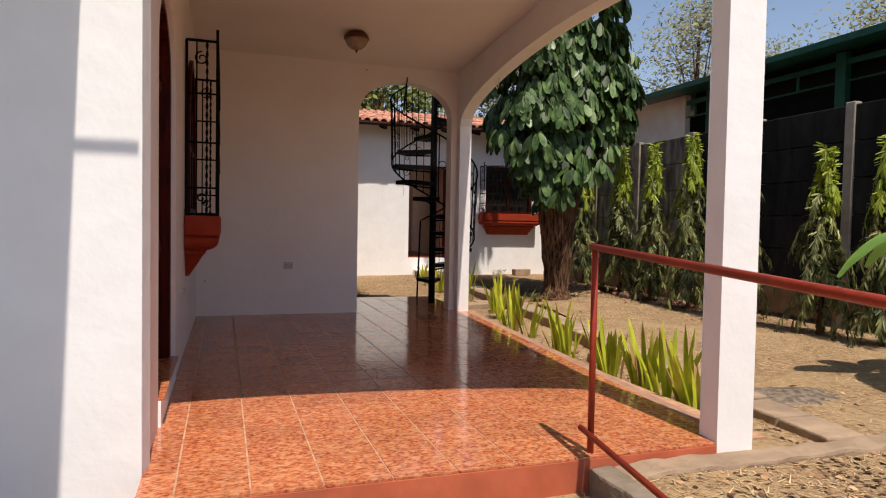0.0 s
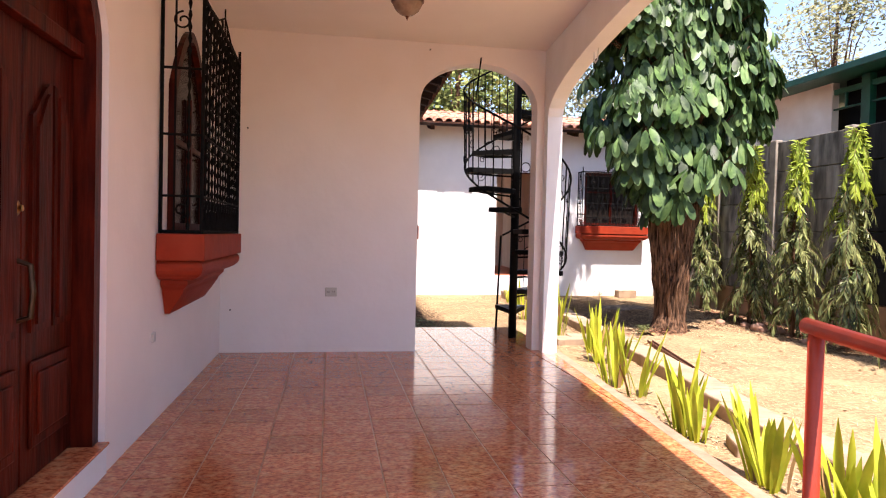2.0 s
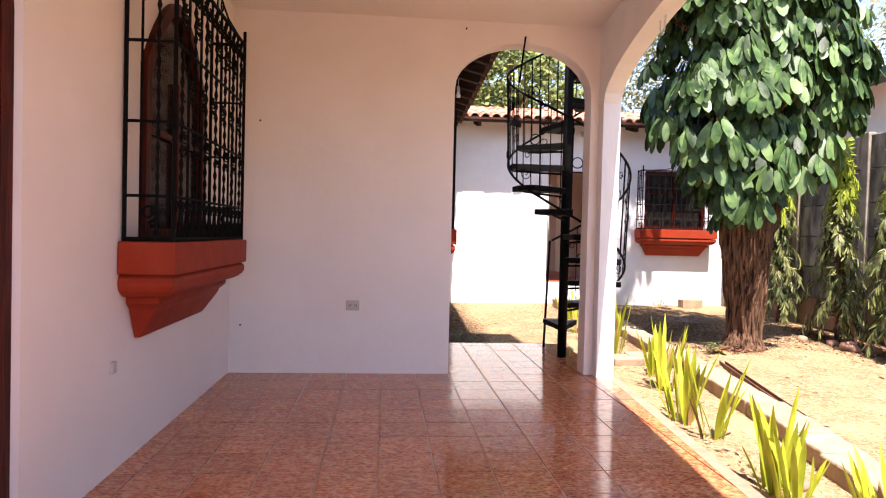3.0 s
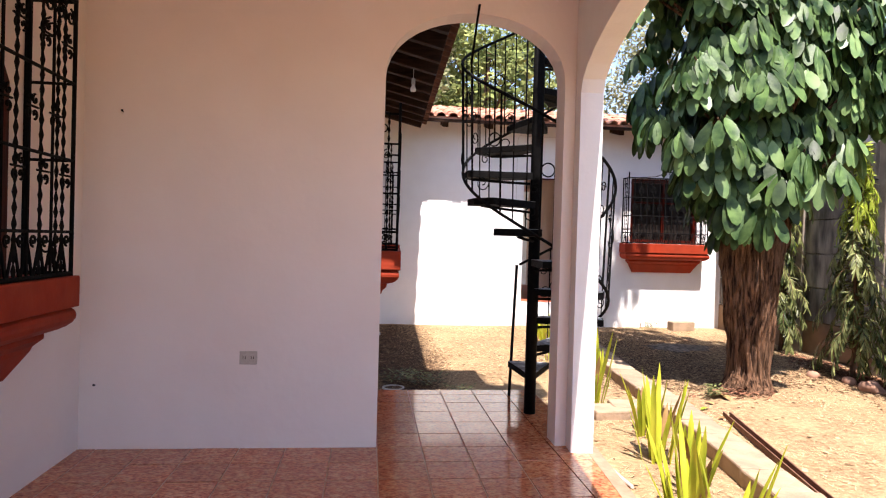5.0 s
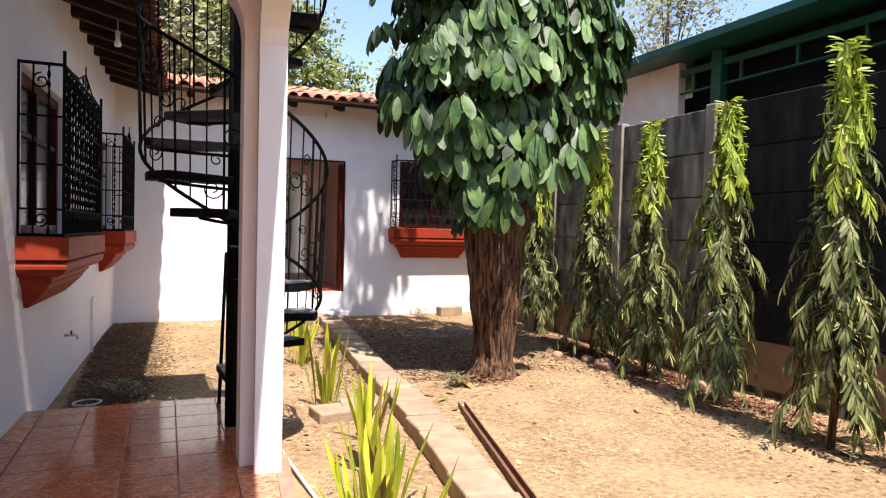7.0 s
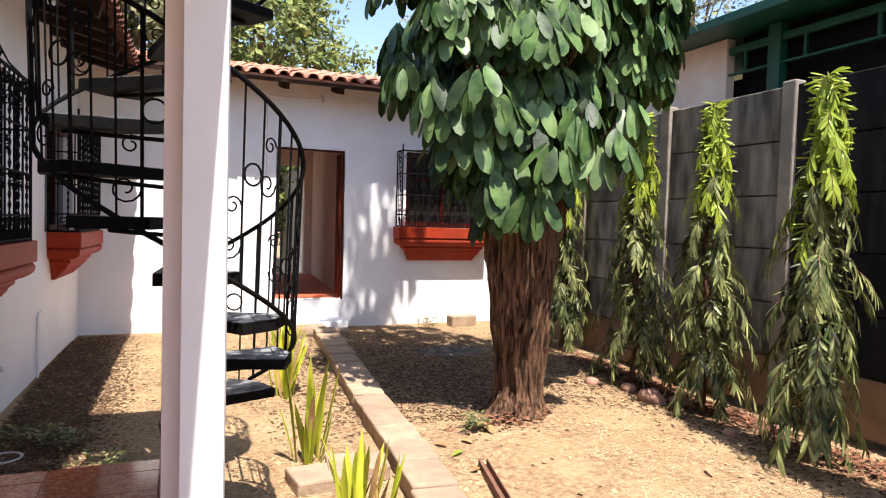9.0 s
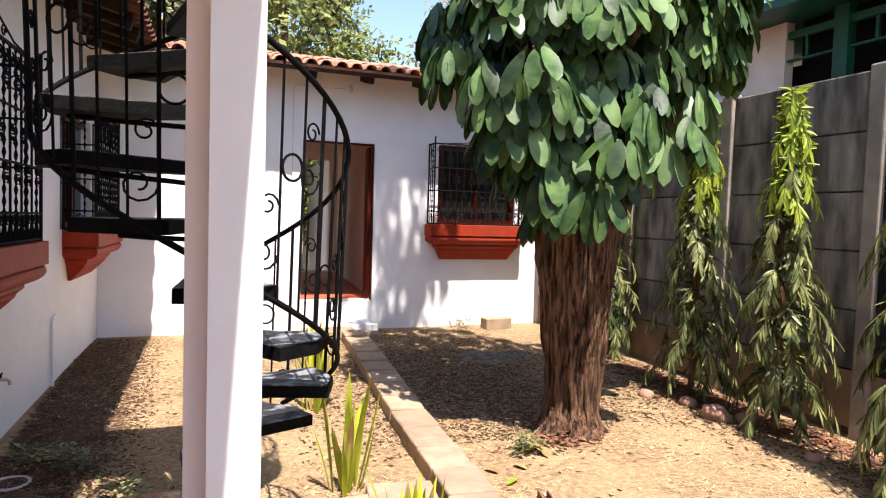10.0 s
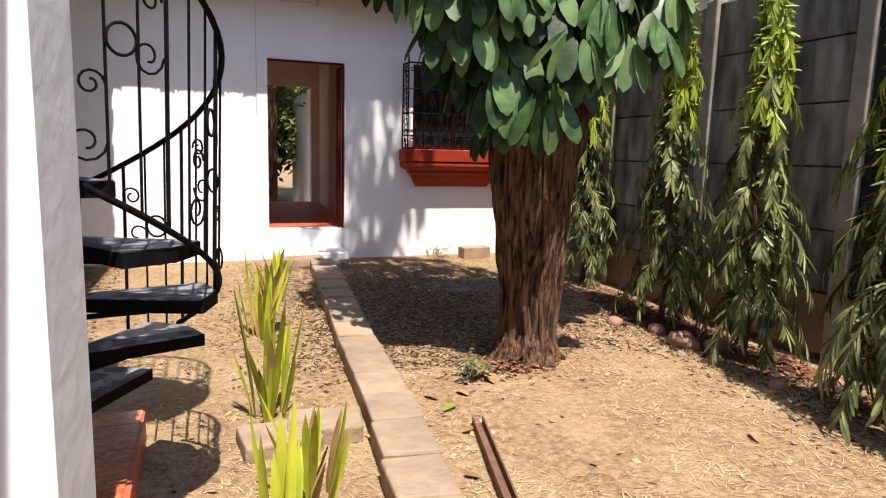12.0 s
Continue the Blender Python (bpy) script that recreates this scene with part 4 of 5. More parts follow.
chn = thing("steel_channel", pose(4.90, 9.15, 0.10, 0, 0, -13.6), "rusty red steel channel lying in the dry grass", "steel channel")
bm = bmesh.new()
box(bm, -0.035, 0.035, -1.2, 1.2, 0.0, 0.012, 0.003)
box(bm, -0.035, -0.024, -1.2, 1.2, 0.012, 0.055, 0.003)
box(bm, 0.024, 0.035, -1.2, 1.2, 0.012, 0.055, 0.003)
part("bar", bm, RUSTBAR, chn)
pv = thing("pvc_pipe", pose(3.48, 9.05, 0.125, 0, 0, 4), "short pale plastic pipe lying on the ground", "pipe")
bm = bmesh.new()
tube(bm, [(0, -0.5, 0), (0, 0.5, 0.01)], 0.012, 8)
part("tube", bm, PIPE, pv)
blk = thing("concrete_block", pose(7.40, 15.72, 0.19, 0, 0, 6), "grey-brown concrete block lying by the far wall", "concrete block")
bm = bmesh.new()
box(bm, -0.22, 0.22, -0.1, 0.1, 0.0, 0.17, 0.012)
part("block", bm, SLAB, blk)

# broken masonry at the end of the path, under the far doorway
def rubble(x, y, rz, w, d, h, seed, material, label):
    bm = bmesh.new()
    box(bm, -w / 2, w / 2, -d / 2, d / 2, 0.0, h, 0.02)
    bmesh.ops.subdivide_edges(bm, edges=bm.edges[:], cuts=2, use_grid_fill=True)
    for v in bm.verts:
        v.co += noise.noise_vector(v.co * 8 + Vector((seed, 0, 0))) * 0.03
    o = part("broken_block", bm, material)
    o.matrix_basis = pose(x, y, ground_z(x, y) - 0.03, 0, 0, rz)
    tagged(o, label, "masonry block", "blocks by the far doorway")


rubble(4.80, 15.30, 4, 0.62, 0.28, 0.17, 3, SLAB, "broken tan concrete block below the far doorway")
rubble(5.26, 15.18, -12, 0.30, 0.24, 0.13, 8, SLAB, "small chipped concrete block below the far doorway")

# thin rod fixed over the crown of the arch
rod = thing("iron_rod", pose(2.47, 8.922, 3.34), "thin black iron rod fixed above the arch", "iron rod")
bm = bmesh.new()
tube(bm, [(0, 0, 0), (-0.02, -0.012, -0.15), (-0.05, -0.02, -0.42)], 0.009, 6)
part("rod", bm, IRON, rod)

# nails in the cream end wall
for x, z in ((0.14, 2.49), (0.0, 0.70), (1.93, 3.38)):
    nail = thing("nail", pose(x, 8.93, z), "small rusty nail driven into the cream wall", "nail", "nails in the wall")
    bm = bmesh.new()
    tube(bm, [(0, 0.0, 0), (0, -0.02, 0.004)], 0.004, 6)
    tube(bm, [(0, -0.02, 0.004), (0, -0.023, 0.005)], 0.008, 8)
    part("shank", bm, IRON, nail)

# bare bulb under the side wing eave
wb = thing("eave_bulb", pose(2.22, 12.2, 3.455), "bare white bulb under the dark rafters", "bulb")
bm = bmesh.new()
tube(bm, [(0, 0, 0.15), (0, 0, 0.34)], 0.005, 6)
lathe(bm, [(0.0001, 0.16), (0.022, 0.158), (0.022, 0.09), (0.0001, 0.089)], 12)
part("lamp_holder", bm, PIPE, wb)
bm = bmesh.new()
lathe(bm, [(0.012, 0.089), (0.02, 0.07), (0.034, 0.035), (0.03, 0.008), (0.0001, 0.0)], 14)
part("bulb_glass", bm, PLASTER, wb, smooth=True)

# ring of hose lying by the porch end
hs = thing("hose_coil", pose(2.05, 11.46, 0.10), "small grey ring of garden hose on the ground", "hose")
bm = bmesh.new()
tube(bm, [(0.11 * math.cos(2 * math.pi * i / 24), 0.11 * math.sin(2 * math.pi * i / 24), 0.012) for i in range(24)], 0.012, 7, closed=True)
part("hose", bm, PIPE, hs, smooth=True)

# white blanking cap low on the house wall
cap = thing("blanking_cap", pose(-0.112, 6.50, 0.82, 0, 0, -90), "small white plastic blanking cap on the cream wall", "wall cap")
bm = bmesh.new()
box(bm, -0.026, 0.026, -0.012, 0.014, -0.03, 0.03, 0.005)
part("cap", bm, PIPE, cap)


# ---- plants ----
def leaflet(vs, fs, sl, slot, base, way, up, L, W, droop=0.25, cup=0.15):
    """One leaflet of six faces along way."""
    way, up = way.normalized(), up.normalized()
    s = way.cross(up)
    if s.length < 1e-4:
        s = Vector((1, 0, 0))
    s.normalize()
    n = s.cross(way)
    b = len(vs)
    prof = ((0.0, 0.10), (0.14, 0.56), (0.38, 0.94), (0.66, 1.0), (0.90, 0.66), (1.0, 0.10))
    for k, wd in prof:
        p = base + way * (L * k) - n * (droop * L * k * k)
        lift = n * (cup * W * wd)
        vs.extend([p + s * (W * wd * 0.5) + lift, p, p - s * (W * wd * 0.5) + lift])
    for i in range(5):
        q = b + 3 * i
        fs.append((q, q + 1, q + 4, q + 3))
        fs.append((q + 1, q + 2, q + 5, q + 4))
        sl.extend([slot, slot])


def trunk_mesh(path, seg=14, flare=0.0, ridges=0, seed=0):
    vs, fs = [], []
    for i, (p, r) in enumerate(path):
        p = Vector(p)
        for k in range(seg):
            a = 2 * math.pi * k / seg
            rr = r * (1 + 0.10 * noise.noise((math.cos(a) * 2 + seed, math.sin(a) * 2, p.z * 1.3)))
            if ridges:
                rr *= 1 + 0.03 * math.sin(a * ridges + p.z * 1.5 + 1.5 * noise.noise((p.z, seed, 0)))
                q = a * 7.5 + 0.6 * math.sin(p.z * 2.2 + a * 2)
                rr *= 1 + 0.12 * noise.noise((q * 0.8, p.z * 2.0, seed)) + 0.09 * noise.noise((q * 2.2, p.z * 5.0, seed + 4)) + 0.03 * noise.noise((q * 5, p.z * 14, seed + 8)) + 0.16 * math.exp(-p.z * 7) * noise.noise((q * 0.7, 0, seed))
            vs.append(p + Vector((math.cos(a) * rr, math.sin(a) * rr, 0)))
    n = len(path)
    for i in range(n - 1):
        for k in range(seg):
            fs.append((i * seg + k, i * seg + (k + 1) % seg, (i + 1) * seg + (k + 1) % seg, (i + 1) * seg + k))
    fs.append(tuple(range((n - 1) * seg, n * seg)))
    return vs, fs


def umbrella_tree():
    rnd = random.Random(11)
    base = Vector((6.06, 11.42, 0.06))
    t = thing("umbrella_tree", Matrix.Translation(base), "large umbrella tree with a ropy brown trunk and drooping leaf whorls", "tree")
    path = [((-0.06, -0.03, 0), 0.36), ((-0.03, -0.02, 0.10), 0.255), ((-0.02, 0, 0.28), 0.195), ((-0.01, 0, 0.55), 0.20), ((0.0, 0, 0.85), 0.23), ((0.0, 0, 1.15), 0.265), ((0.0, 0, 1.5), 0.31), ((0.02, 0, 1.9), 0.345), ((0.04, 0, 2.3), 0.32), ((0.1, 0, 2.7), 0.22), ((0.1, 0.0, 3.6), 0.16), ((0.1, 0, 6.0), 0.11), ((0.05, 0, 12.5), 0.03)]
    fine = []
    for (p, r), (q, s) in zip(path, path[1:]):
        for k in range(9):
            fine.append((Vector(p).lerp(Vector(q), k / 9), r + (s - r) * k / 9))
    fine.append((Vector(path[-1][0]), path[-1][1]))
    vs, fs = trunk_mesh(fine, 150, ridges=9, seed=3)
    raw("trunk", vs, fs, BARK, t, smooth=True)
    # aerial stems running up the trunk
    for k in range(15):
        a = 2 * math.pi * k / 15 + rnd.uniform(-.3, .3)
        tw = rnd.uniform(-0.45, 0.45)
        off = rnd.uniform(-0.015, 0.012)
        bm = bmesh.new()
        pts = []
        for i in range(22):
            z = 0.0 + 2.1 * i / 21
            r = 0.17 * math.exp(-z * 9) + 0.155 + 0.095 * z + off + 0.04 * noise.noise((k * 3.1, z * 3, 0))
            aa = a + tw * z * 0.8 + 0.50 * noise.noise((k * 1.7, z * 2.2, 3))
            pts.append((r * math.cos(aa), r * math.sin(aa), z))
        tube(bm, pts, rnd.uniform(0.02, 0.045), 7, r1=0.016)
        part("root_stem", bm, BARK, t, smooth=True)
    vs, fs, sl = [], [], []
    count = 0
    # half width of the crown by height, towards the house and towards the wall
    heights = (1.68, 2.12, 2.45, 2.75, 3.05, 3.40, 4.00, 4.80, 6.00, 7.50, 9.30, 12.0, 13.4)
    house = (0.28, 0.55, 0.80, 1.05, 1.24, 1.36, 1.42, 1.35, 1.15, 1.00, 0.92, 0.80, 0.25)
    garden = (0.16, 0.52, 0.85, 1.10, 1.30, 1.45, 1.70, 1.75, 1.50, 1.15, 0.95, 0.80, 0.25)

    def span(z, row):
        for i in range(12):
            if z <= heights[i + 1]:
                k = (z - heights[i]) / (heights[i + 1] - heights[i])
                return row[i] + (row[i + 1] - row[i]) * k
        return row[-1]
    while count < 780:
        z = rnd.uniform(1.68, 13.3) if count % 3 == 0 else rnd.uniform(1.68, 5.4)
        v = rnd.uniform(0, 2 * math.pi)
        side_k = 0.5 + 0.5 * math.cos(v)
        wide = (span(z, house) * (1 - side_k) + span(z, garden) * side_k) * (1 + 0.05 * max(0.0, -math.sin(v)) * min(1.0, max(0.0, z - 3.2)))
        if rnd.random() > wide / 1.5:
            continue
        rad = rnd.uniform(0.15, 1.0) ** 0.5
        # the sunny side leans back with height, so that the lower tiers stand in the light
        deep = wide if math.sin(v) > 0 else min(wide + 0.25, max(0.28, 1.0 - 0.34 * max(0.0, z - 2.2)))
        p = Vector((wide * math.cos(v) * rad, deep * math.sin(v) * rad, z))
        if p.x > -0.22 and p.z < 2.2 or p.x <= -0.22 and p.z < 1.70:
            continue
        bump = noise.noise(p * 1.1 + Vector((3, 1, 0)))
        fine_gap = noise.noise(p * 2.3 + Vector((0, 5, 2)))
        tuft = p.x > 0.85 and 2.5 < p.z < 3.5
        if not tuft and (rad > 0.55 and bump < -0.18 or fine_gap < (0.07 if rad > 0.75 else -0.15)):
            continue
        count += 1
        outw = Vector((p.x, p.y, 0)).normalized() if math.hypot(p.x, p.y) > 0.05 else Vector((1, 0, 0))
        axis = (outw * 0.75 + Vector((0, 0, 0.65)) + Vector((rnd.uniform(-.3, .3), rnd.uniform(-.3, .3), rnd.uniform(-.2, .2)))).normalized()
        s1 = axis.orthogonal().normalized()
        s2 = axis.cross(s1)
        n = rnd.choice((7, 8, 8, 9, 10))
        L = rnd.uniform(0.28, 0.40)
        slot = 1 if rnd.random() < (0.7 if tuft else 0.12) else 0
        ph = rnd.uniform(0, 6)
        stem = 0.085
        for k in range(n):
            a = ph + 2 * math.pi * k / n
            r = s1 * math.cos(a) + s2 * math.sin(a)
            w = (r * rnd.uniform(0.20, 0.60) + axis * 0.10 + Vector((0, 0, -0.85))).normalized()
            b = p + r * stem
            leaflet(vs, fs, sl, slot, b, w + Vector((rnd.uniform(-.14, .14), rnd.uniform(-.14, .14), 0)), (r * 0.75 + outw * 0.55 + Vector((rnd.uniform(-.35, .35), rnd.uniform(-.35, .35), rnd.uniform(0.1, 0.7)))), L * rnd.uniform(0.7, 1.05), L * rnd.uniform(0.32, 0.40), rnd.uniform(0.02, 0.16), rnd.uniform(0.02, 0.14))
        if count % 9 == 0:
            q0 = Vector((0.08, 0, max(1.5, p.z - 0.9)))
            limb = bmesh.new()
            tube(limb, [q0, q0.lerp(p, 0.5) + Vector((0, 0, -0.06)), p], 0.035, 6, r1=0.010)
            part("limb", limb, BARK, t)
    raw("crown", vs, fs, [LEAF, LEAFY], t, slots=sl, smooth=True)


umbrella_tree()


def mast_tree(x, y, h, seed, label):
    rnd = random.Random(seed)
    t = thing("mast_tree", pose(x, y, ground_z(x, y) - 0.02), label, "tree", "row of mast trees")
    vs, fs = trunk_mesh([((0.02 * math.sin(k), 0.02 * math.cos(k * 1.3), h * k / 9), 0.032 * (1 - k / 10)) for k in range(10)], 8)
    raw("trunk", vs, fs, BARK, t, smooth=True)
    vs, fs, sl = [], [], []
    twigs = bmesh.new()
    n = int(40 * h)
    for i in range(n):
        k = (i + rnd.random()) / n
        z = 0.12 * h + 0.88 * h * k
        a = i * 2.399 + rnd.uniform(-.6, .6)
        spread = (0.36 - 0.295 * k ** 1.35) * rnd.uniform(0.5, 1.35)
        fall = rnd.uniform(0.16, 0.32) * (1.15 - 0.5 * k)
        out = Vector((math.cos(a), math.sin(a), 0))
        side = out.cross(Vector((0, 0, 1)))
        root = Vector((0.02 * math.sin(9 * k), 0.02 * math.cos(11.7 * k), z))
        pts = [root, root + out * spread * 0.55 + Vector((0, 0, 0.04)), root + out * spread * 0.95 - Vector((0, 0, fall * 0.4)), root + out * spread * 1.12 - Vector((0, 0, fall))]
        tube(twigs, pts, 0.005, 4, r1=0.002)
        new_leaf = 1 if k > 0.66 + rnd.uniform(-.14, .14) else 0
        for j in range(23):
            q = 0.10 + 0.90 * j / 22
            seg = min(2, int(q * 3))
            b = pts[seg].lerp(pts[seg + 1], q * 3 - seg)
            along = (pts[seg + 1] - pts[seg]).normalized()
            w = along * 0.75 + side * ((1 if j % 2 else -1) * rnd.uniform(0.25, 0.6)) + Vector((rnd.uniform(-.15, .15), rnd.uniform(-.15, .15), rnd.uniform(-.7, -.2)))
            leaflet(vs, fs, sl, new_leaf, b, w, out * 0.8 + Vector((rnd.uniform(-.3, .3), rnd.uniform(-.3, .3), 0.6)), rnd.uniform(0.11, 0.19) * (1.0 - 0.25 * k), rnd.uniform(0.018, 0.027), rnd.uniform(0, .3), 0.1)
    part("twig_mass", twigs, BARK, t)["kind"] = "stuff"
    raw("crown", vs, fs, [MAST, MASTNEW], t, slots=sl)


for i, (x, y, h) in enumerate(((8.02, 13.75, 2.65), (7.78, 11.95, 2.95), (7.74, 10.88, 2.92), (7.55, 9.60, 2.90), (7.38, 8.32, 3.12), (7.50, 7.02, 2.42), (7.45, 6.12, 2.45))):
    mast_tree(x, y, h, 50 + i, "slender young mast tree with drooping yellow-green leaves by the concrete wall")


def blade_mesh(seed, L, W):
    rnd = random.Random(seed)
    vs, fs = [], []
    lean, bend = rnd.uniform(0.02, 0.20), rnd.uniform(0.0, 0.18)
    tw = rnd.uniform(-0.5, 0.5)
    prof = ((0, 0.45), (0.25, 0.85), (0.55, 1.0), (0.82, 0.75), (1.0, 0.06))
    for k, w in prof:
        x = L * (lean * k + bend * k * k)
        z = L * k * (1 - 0.25 * bend * k)
        a = tw * k
        s = Vector((-math.sin(a) * 0.3, math.cos(a), 0)) * W * w * 0.5
        c = Vector((x, 0, z))
        vs.extend([c + s + Vector((0.012 * w, 0, 0)), c, c - s + Vector((0.012 * w, 0, 0))])
    for i in range(4):
        q = 3 * i
        fs += [(q, q + 1, q + 4, q + 3), (q + 1, q + 2, q + 5, q + 4)]
    me = bpy.data.meshes.new("leaf")
    me.from_pydata(vs, [], fs)
    for p in me.polygons:
        p.use_smooth = True
    return me


BLADES = []
for i in range(9):
    me = blade_mesh(i, 0.52 + 0.05 * (i % 4), 0.036 + 0.006 * (i % 3))
    me.materials.append(BLADE if i < 8 else BLADEDRY)
    BLADES.append(me)


def strap_plant(x, y, n, size, seed):
    rnd = random.Random(seed)
    t = thing("strap_leaf_plant", pose(x, y, ground_z(x, y) - 0.01), "clump of yellow-green strap leaves growing in dry soil", "plant", "strap-leaf border plants")
    for k in range(int(n * 1.6)):
        a = rnd.uniform(0, 360)
        s = size * rnd.uniform(0.5, 1.02)
        r = rnd.uniform(0.0, 0.075)
        m = pose(r * math.cos(radians(a)) * 1.4, r * math.sin(radians(a)) * 1.6, 0, 0, rnd.uniform(-4, 10), a) @ Matrix.Diagonal((s, 0.9 + 0.2 * s, s, 1))
        piece("leaf", BLADES[8] if rnd.random() < 0.10 else BLADES[rnd.randrange(8)], t, m)


for i, (x, y, n, s) in enumerate(((4.02, 10.78, 11, 1.25), (4.11, 9.75, 9, 1.05), (3.93, 9.10, 13, 1.15), (3.86, 8.45, 9, 1.0), (3.62, 7.98, 13, 1.0), (3.66, 7.60, 8, 1.0), (3.51, 6.62, 10, 1.05),
                                  (3.50, 6.40, 9, 0.95), (3.42, 5.55, 14, 1.0), (3.36, 4.92, 12, 1.05), (3.30, 4.60, 13, 1.05), (3.26, 4.30, 12, 1.05), (3.22, 4.08, 8, 0.95), (4.10, 12.4, 12, 1.1), (4.30, 13.6, 11, 1.0), (4.45, 14.6, 8, 0.9))):
    strap_plant(x, y, n, s, 200 + i)


def banana(x, y, seed):
    rnd = random.Random(seed)
    t = thing("banana_plant", pose(x, y, ground_z(x, y)), "young banana plant with broad arching green leaves", "plant")
    vs, fs = trunk_mesh([((0, 0, 0), 0.08), ((0.01, 0, 0.6), 0.065), ((0.02, 0, 1.28), 0.045)], 12)
    raw("stem", vs, fs, BANANA, t, smooth=True)
    for k in range(6):
        a = k * 1.05 + rnd.uniform(-.2, .2) + 2.6
        L = rnd.uniform(0.8, 1.15)
        out = Vector((math.cos(a), math.sin(a), 0))
        side = Vector((-out.y, out.x, 0))
        vs, fs = [], []
        for i in range(13):
            q = i / 12
            c = Vector((0.02, 0, 1.22)) + out * (L * q * 0.85) + Vector((0, 0, 0.45 * L * q - 0.75 * L * q * q))
            w = 0.17 * math.sin(math.pi * min(1, q * 0.93 + 0.04)) ** 0.55 * (1.0 if q > 0.15 else 0.25)
            fold = Vector((0, 0, 0.35 * w))
            vs.extend([c + side * w + fold + Vector((0, 0, 0.012 * (i % 2))), c, c - side * w + fold])
        for i in range(12):
            q = 3 * i
            fs += [(q, q + 1, q + 4, q + 3), (q + 1, q + 2, q + 5, q + 4)]
        raw("leaf", vs, fs, BANANA, t, smooth=True)


banana(6.15, 4.55, 5)


def far_tree(x, y, h, r, seed, dry, label):
    rnd = random.Random(seed)
    t = thing("background_tree", pose(x, y, 0), label, "tree", "trees behind the houses")
    vs, fs = trunk_mesh([((0, 0, 0), 0.28), ((0.1, 0, h * 0.3), 0.2), ((0.0, 0.1, h * 0.6), 0.12), ((0.1, 0.1, h * 0.9), 0.04)], 9)
    raw("trunk", vs, fs, BARK, t, smooth=True)
    clumps = []
    for k in range(26):
        a, u = rnd.uniform(0, 6.28), rnd.uniform(-0.75, 1.0)
        q = math.sqrt(max(0.05, 1 - u * u)) * rnd.uniform(0.35, 1.0)
        c = Vector((r * q * math.cos(a), r * q * math.sin(a), h * 0.66 + h * 0.32 * u))
        clumps.append((c, rnd.uniform(0.22, 0.42) * r))
        limb = bmesh.new()
        tube(limb, [(0.05, 0.05, h * 0.35 + 0.25 * h * rnd.random()), c * 0.55 + Vector((0, 0, h * 0.28)), c], 0.035, 5, r1=0.008)
        part("limb", limb, BARK, t)
    vs, fs = [], []
    for c, cr in clumps:
        for j in range(330 if not dry else 420):
            d = Vector((rnd.gauss(0, 1), rnd.gauss(0, 1), rnd.gauss(0, 1)))
            p = c + d.normalized() * cr * rnd.uniform(0.3, 1.05) * Vector((1, 1, 0.75)).length / 1.6
            w = Vector((rnd.uniform(-1, 1), rnd.uniform(-1, 1), rnd.uniform(-1, 0.5))).normalized()
            s = w.orthogonal().normalized()
            L, W = rnd.uniform(0.12, 0.26), rnd.uniform(0.045, 0.09)
            b = len(vs)
            vs.extend([p, p + w * L * 0.5 + s * W, p + w * L, p + w * L * 0.5 - s * W])
            fs.append((b, b + 1, b + 2, b + 3))
    raw("crown", vs, fs, FARDRY if dry else FARLEAF, t)


far_tree(5.2, 24.6, 8.6, 2.9, 1, False, "leafy green tree rising behind the far roof")
far_tree(1.4, 24.0, 8.8, 3.1, 2, True, "dry olive-brown tree behind the far roof")
far_tree(3.6, 28.0, 9.8, 3.0, 3, False, "green tree far behind the house")
far_tree(13.5, 28.0, 11.0, 4.0, 4, True, "sparse grey-green tree behind the neighbouring roof")
far_tree(19.5, 24.0, 11.5, 4.2, 5, True, "sparse grey-green tree behind the neighbouring roof")
far_tree(22.0, 15.0, 10.5, 4.0, 6, True, "sparse grey-green tree behind the neighbouring roof")
far_tree(5.6, 30.5, 6.5, 2.9, 7, False, "dark leafy tree beyond the passage")
far_tree(5.3, 27.5, 3.8, 2.3, 9, False, "low dark bush beyond the passage")
far_tree(4.2, 26.5, 2.6, 1.7, 10, False, "low dark bush beyond the passage")
far_tree(-4.5, 24.0, 8.5, 3.2, 8, True, "dry tree behind the side wing")


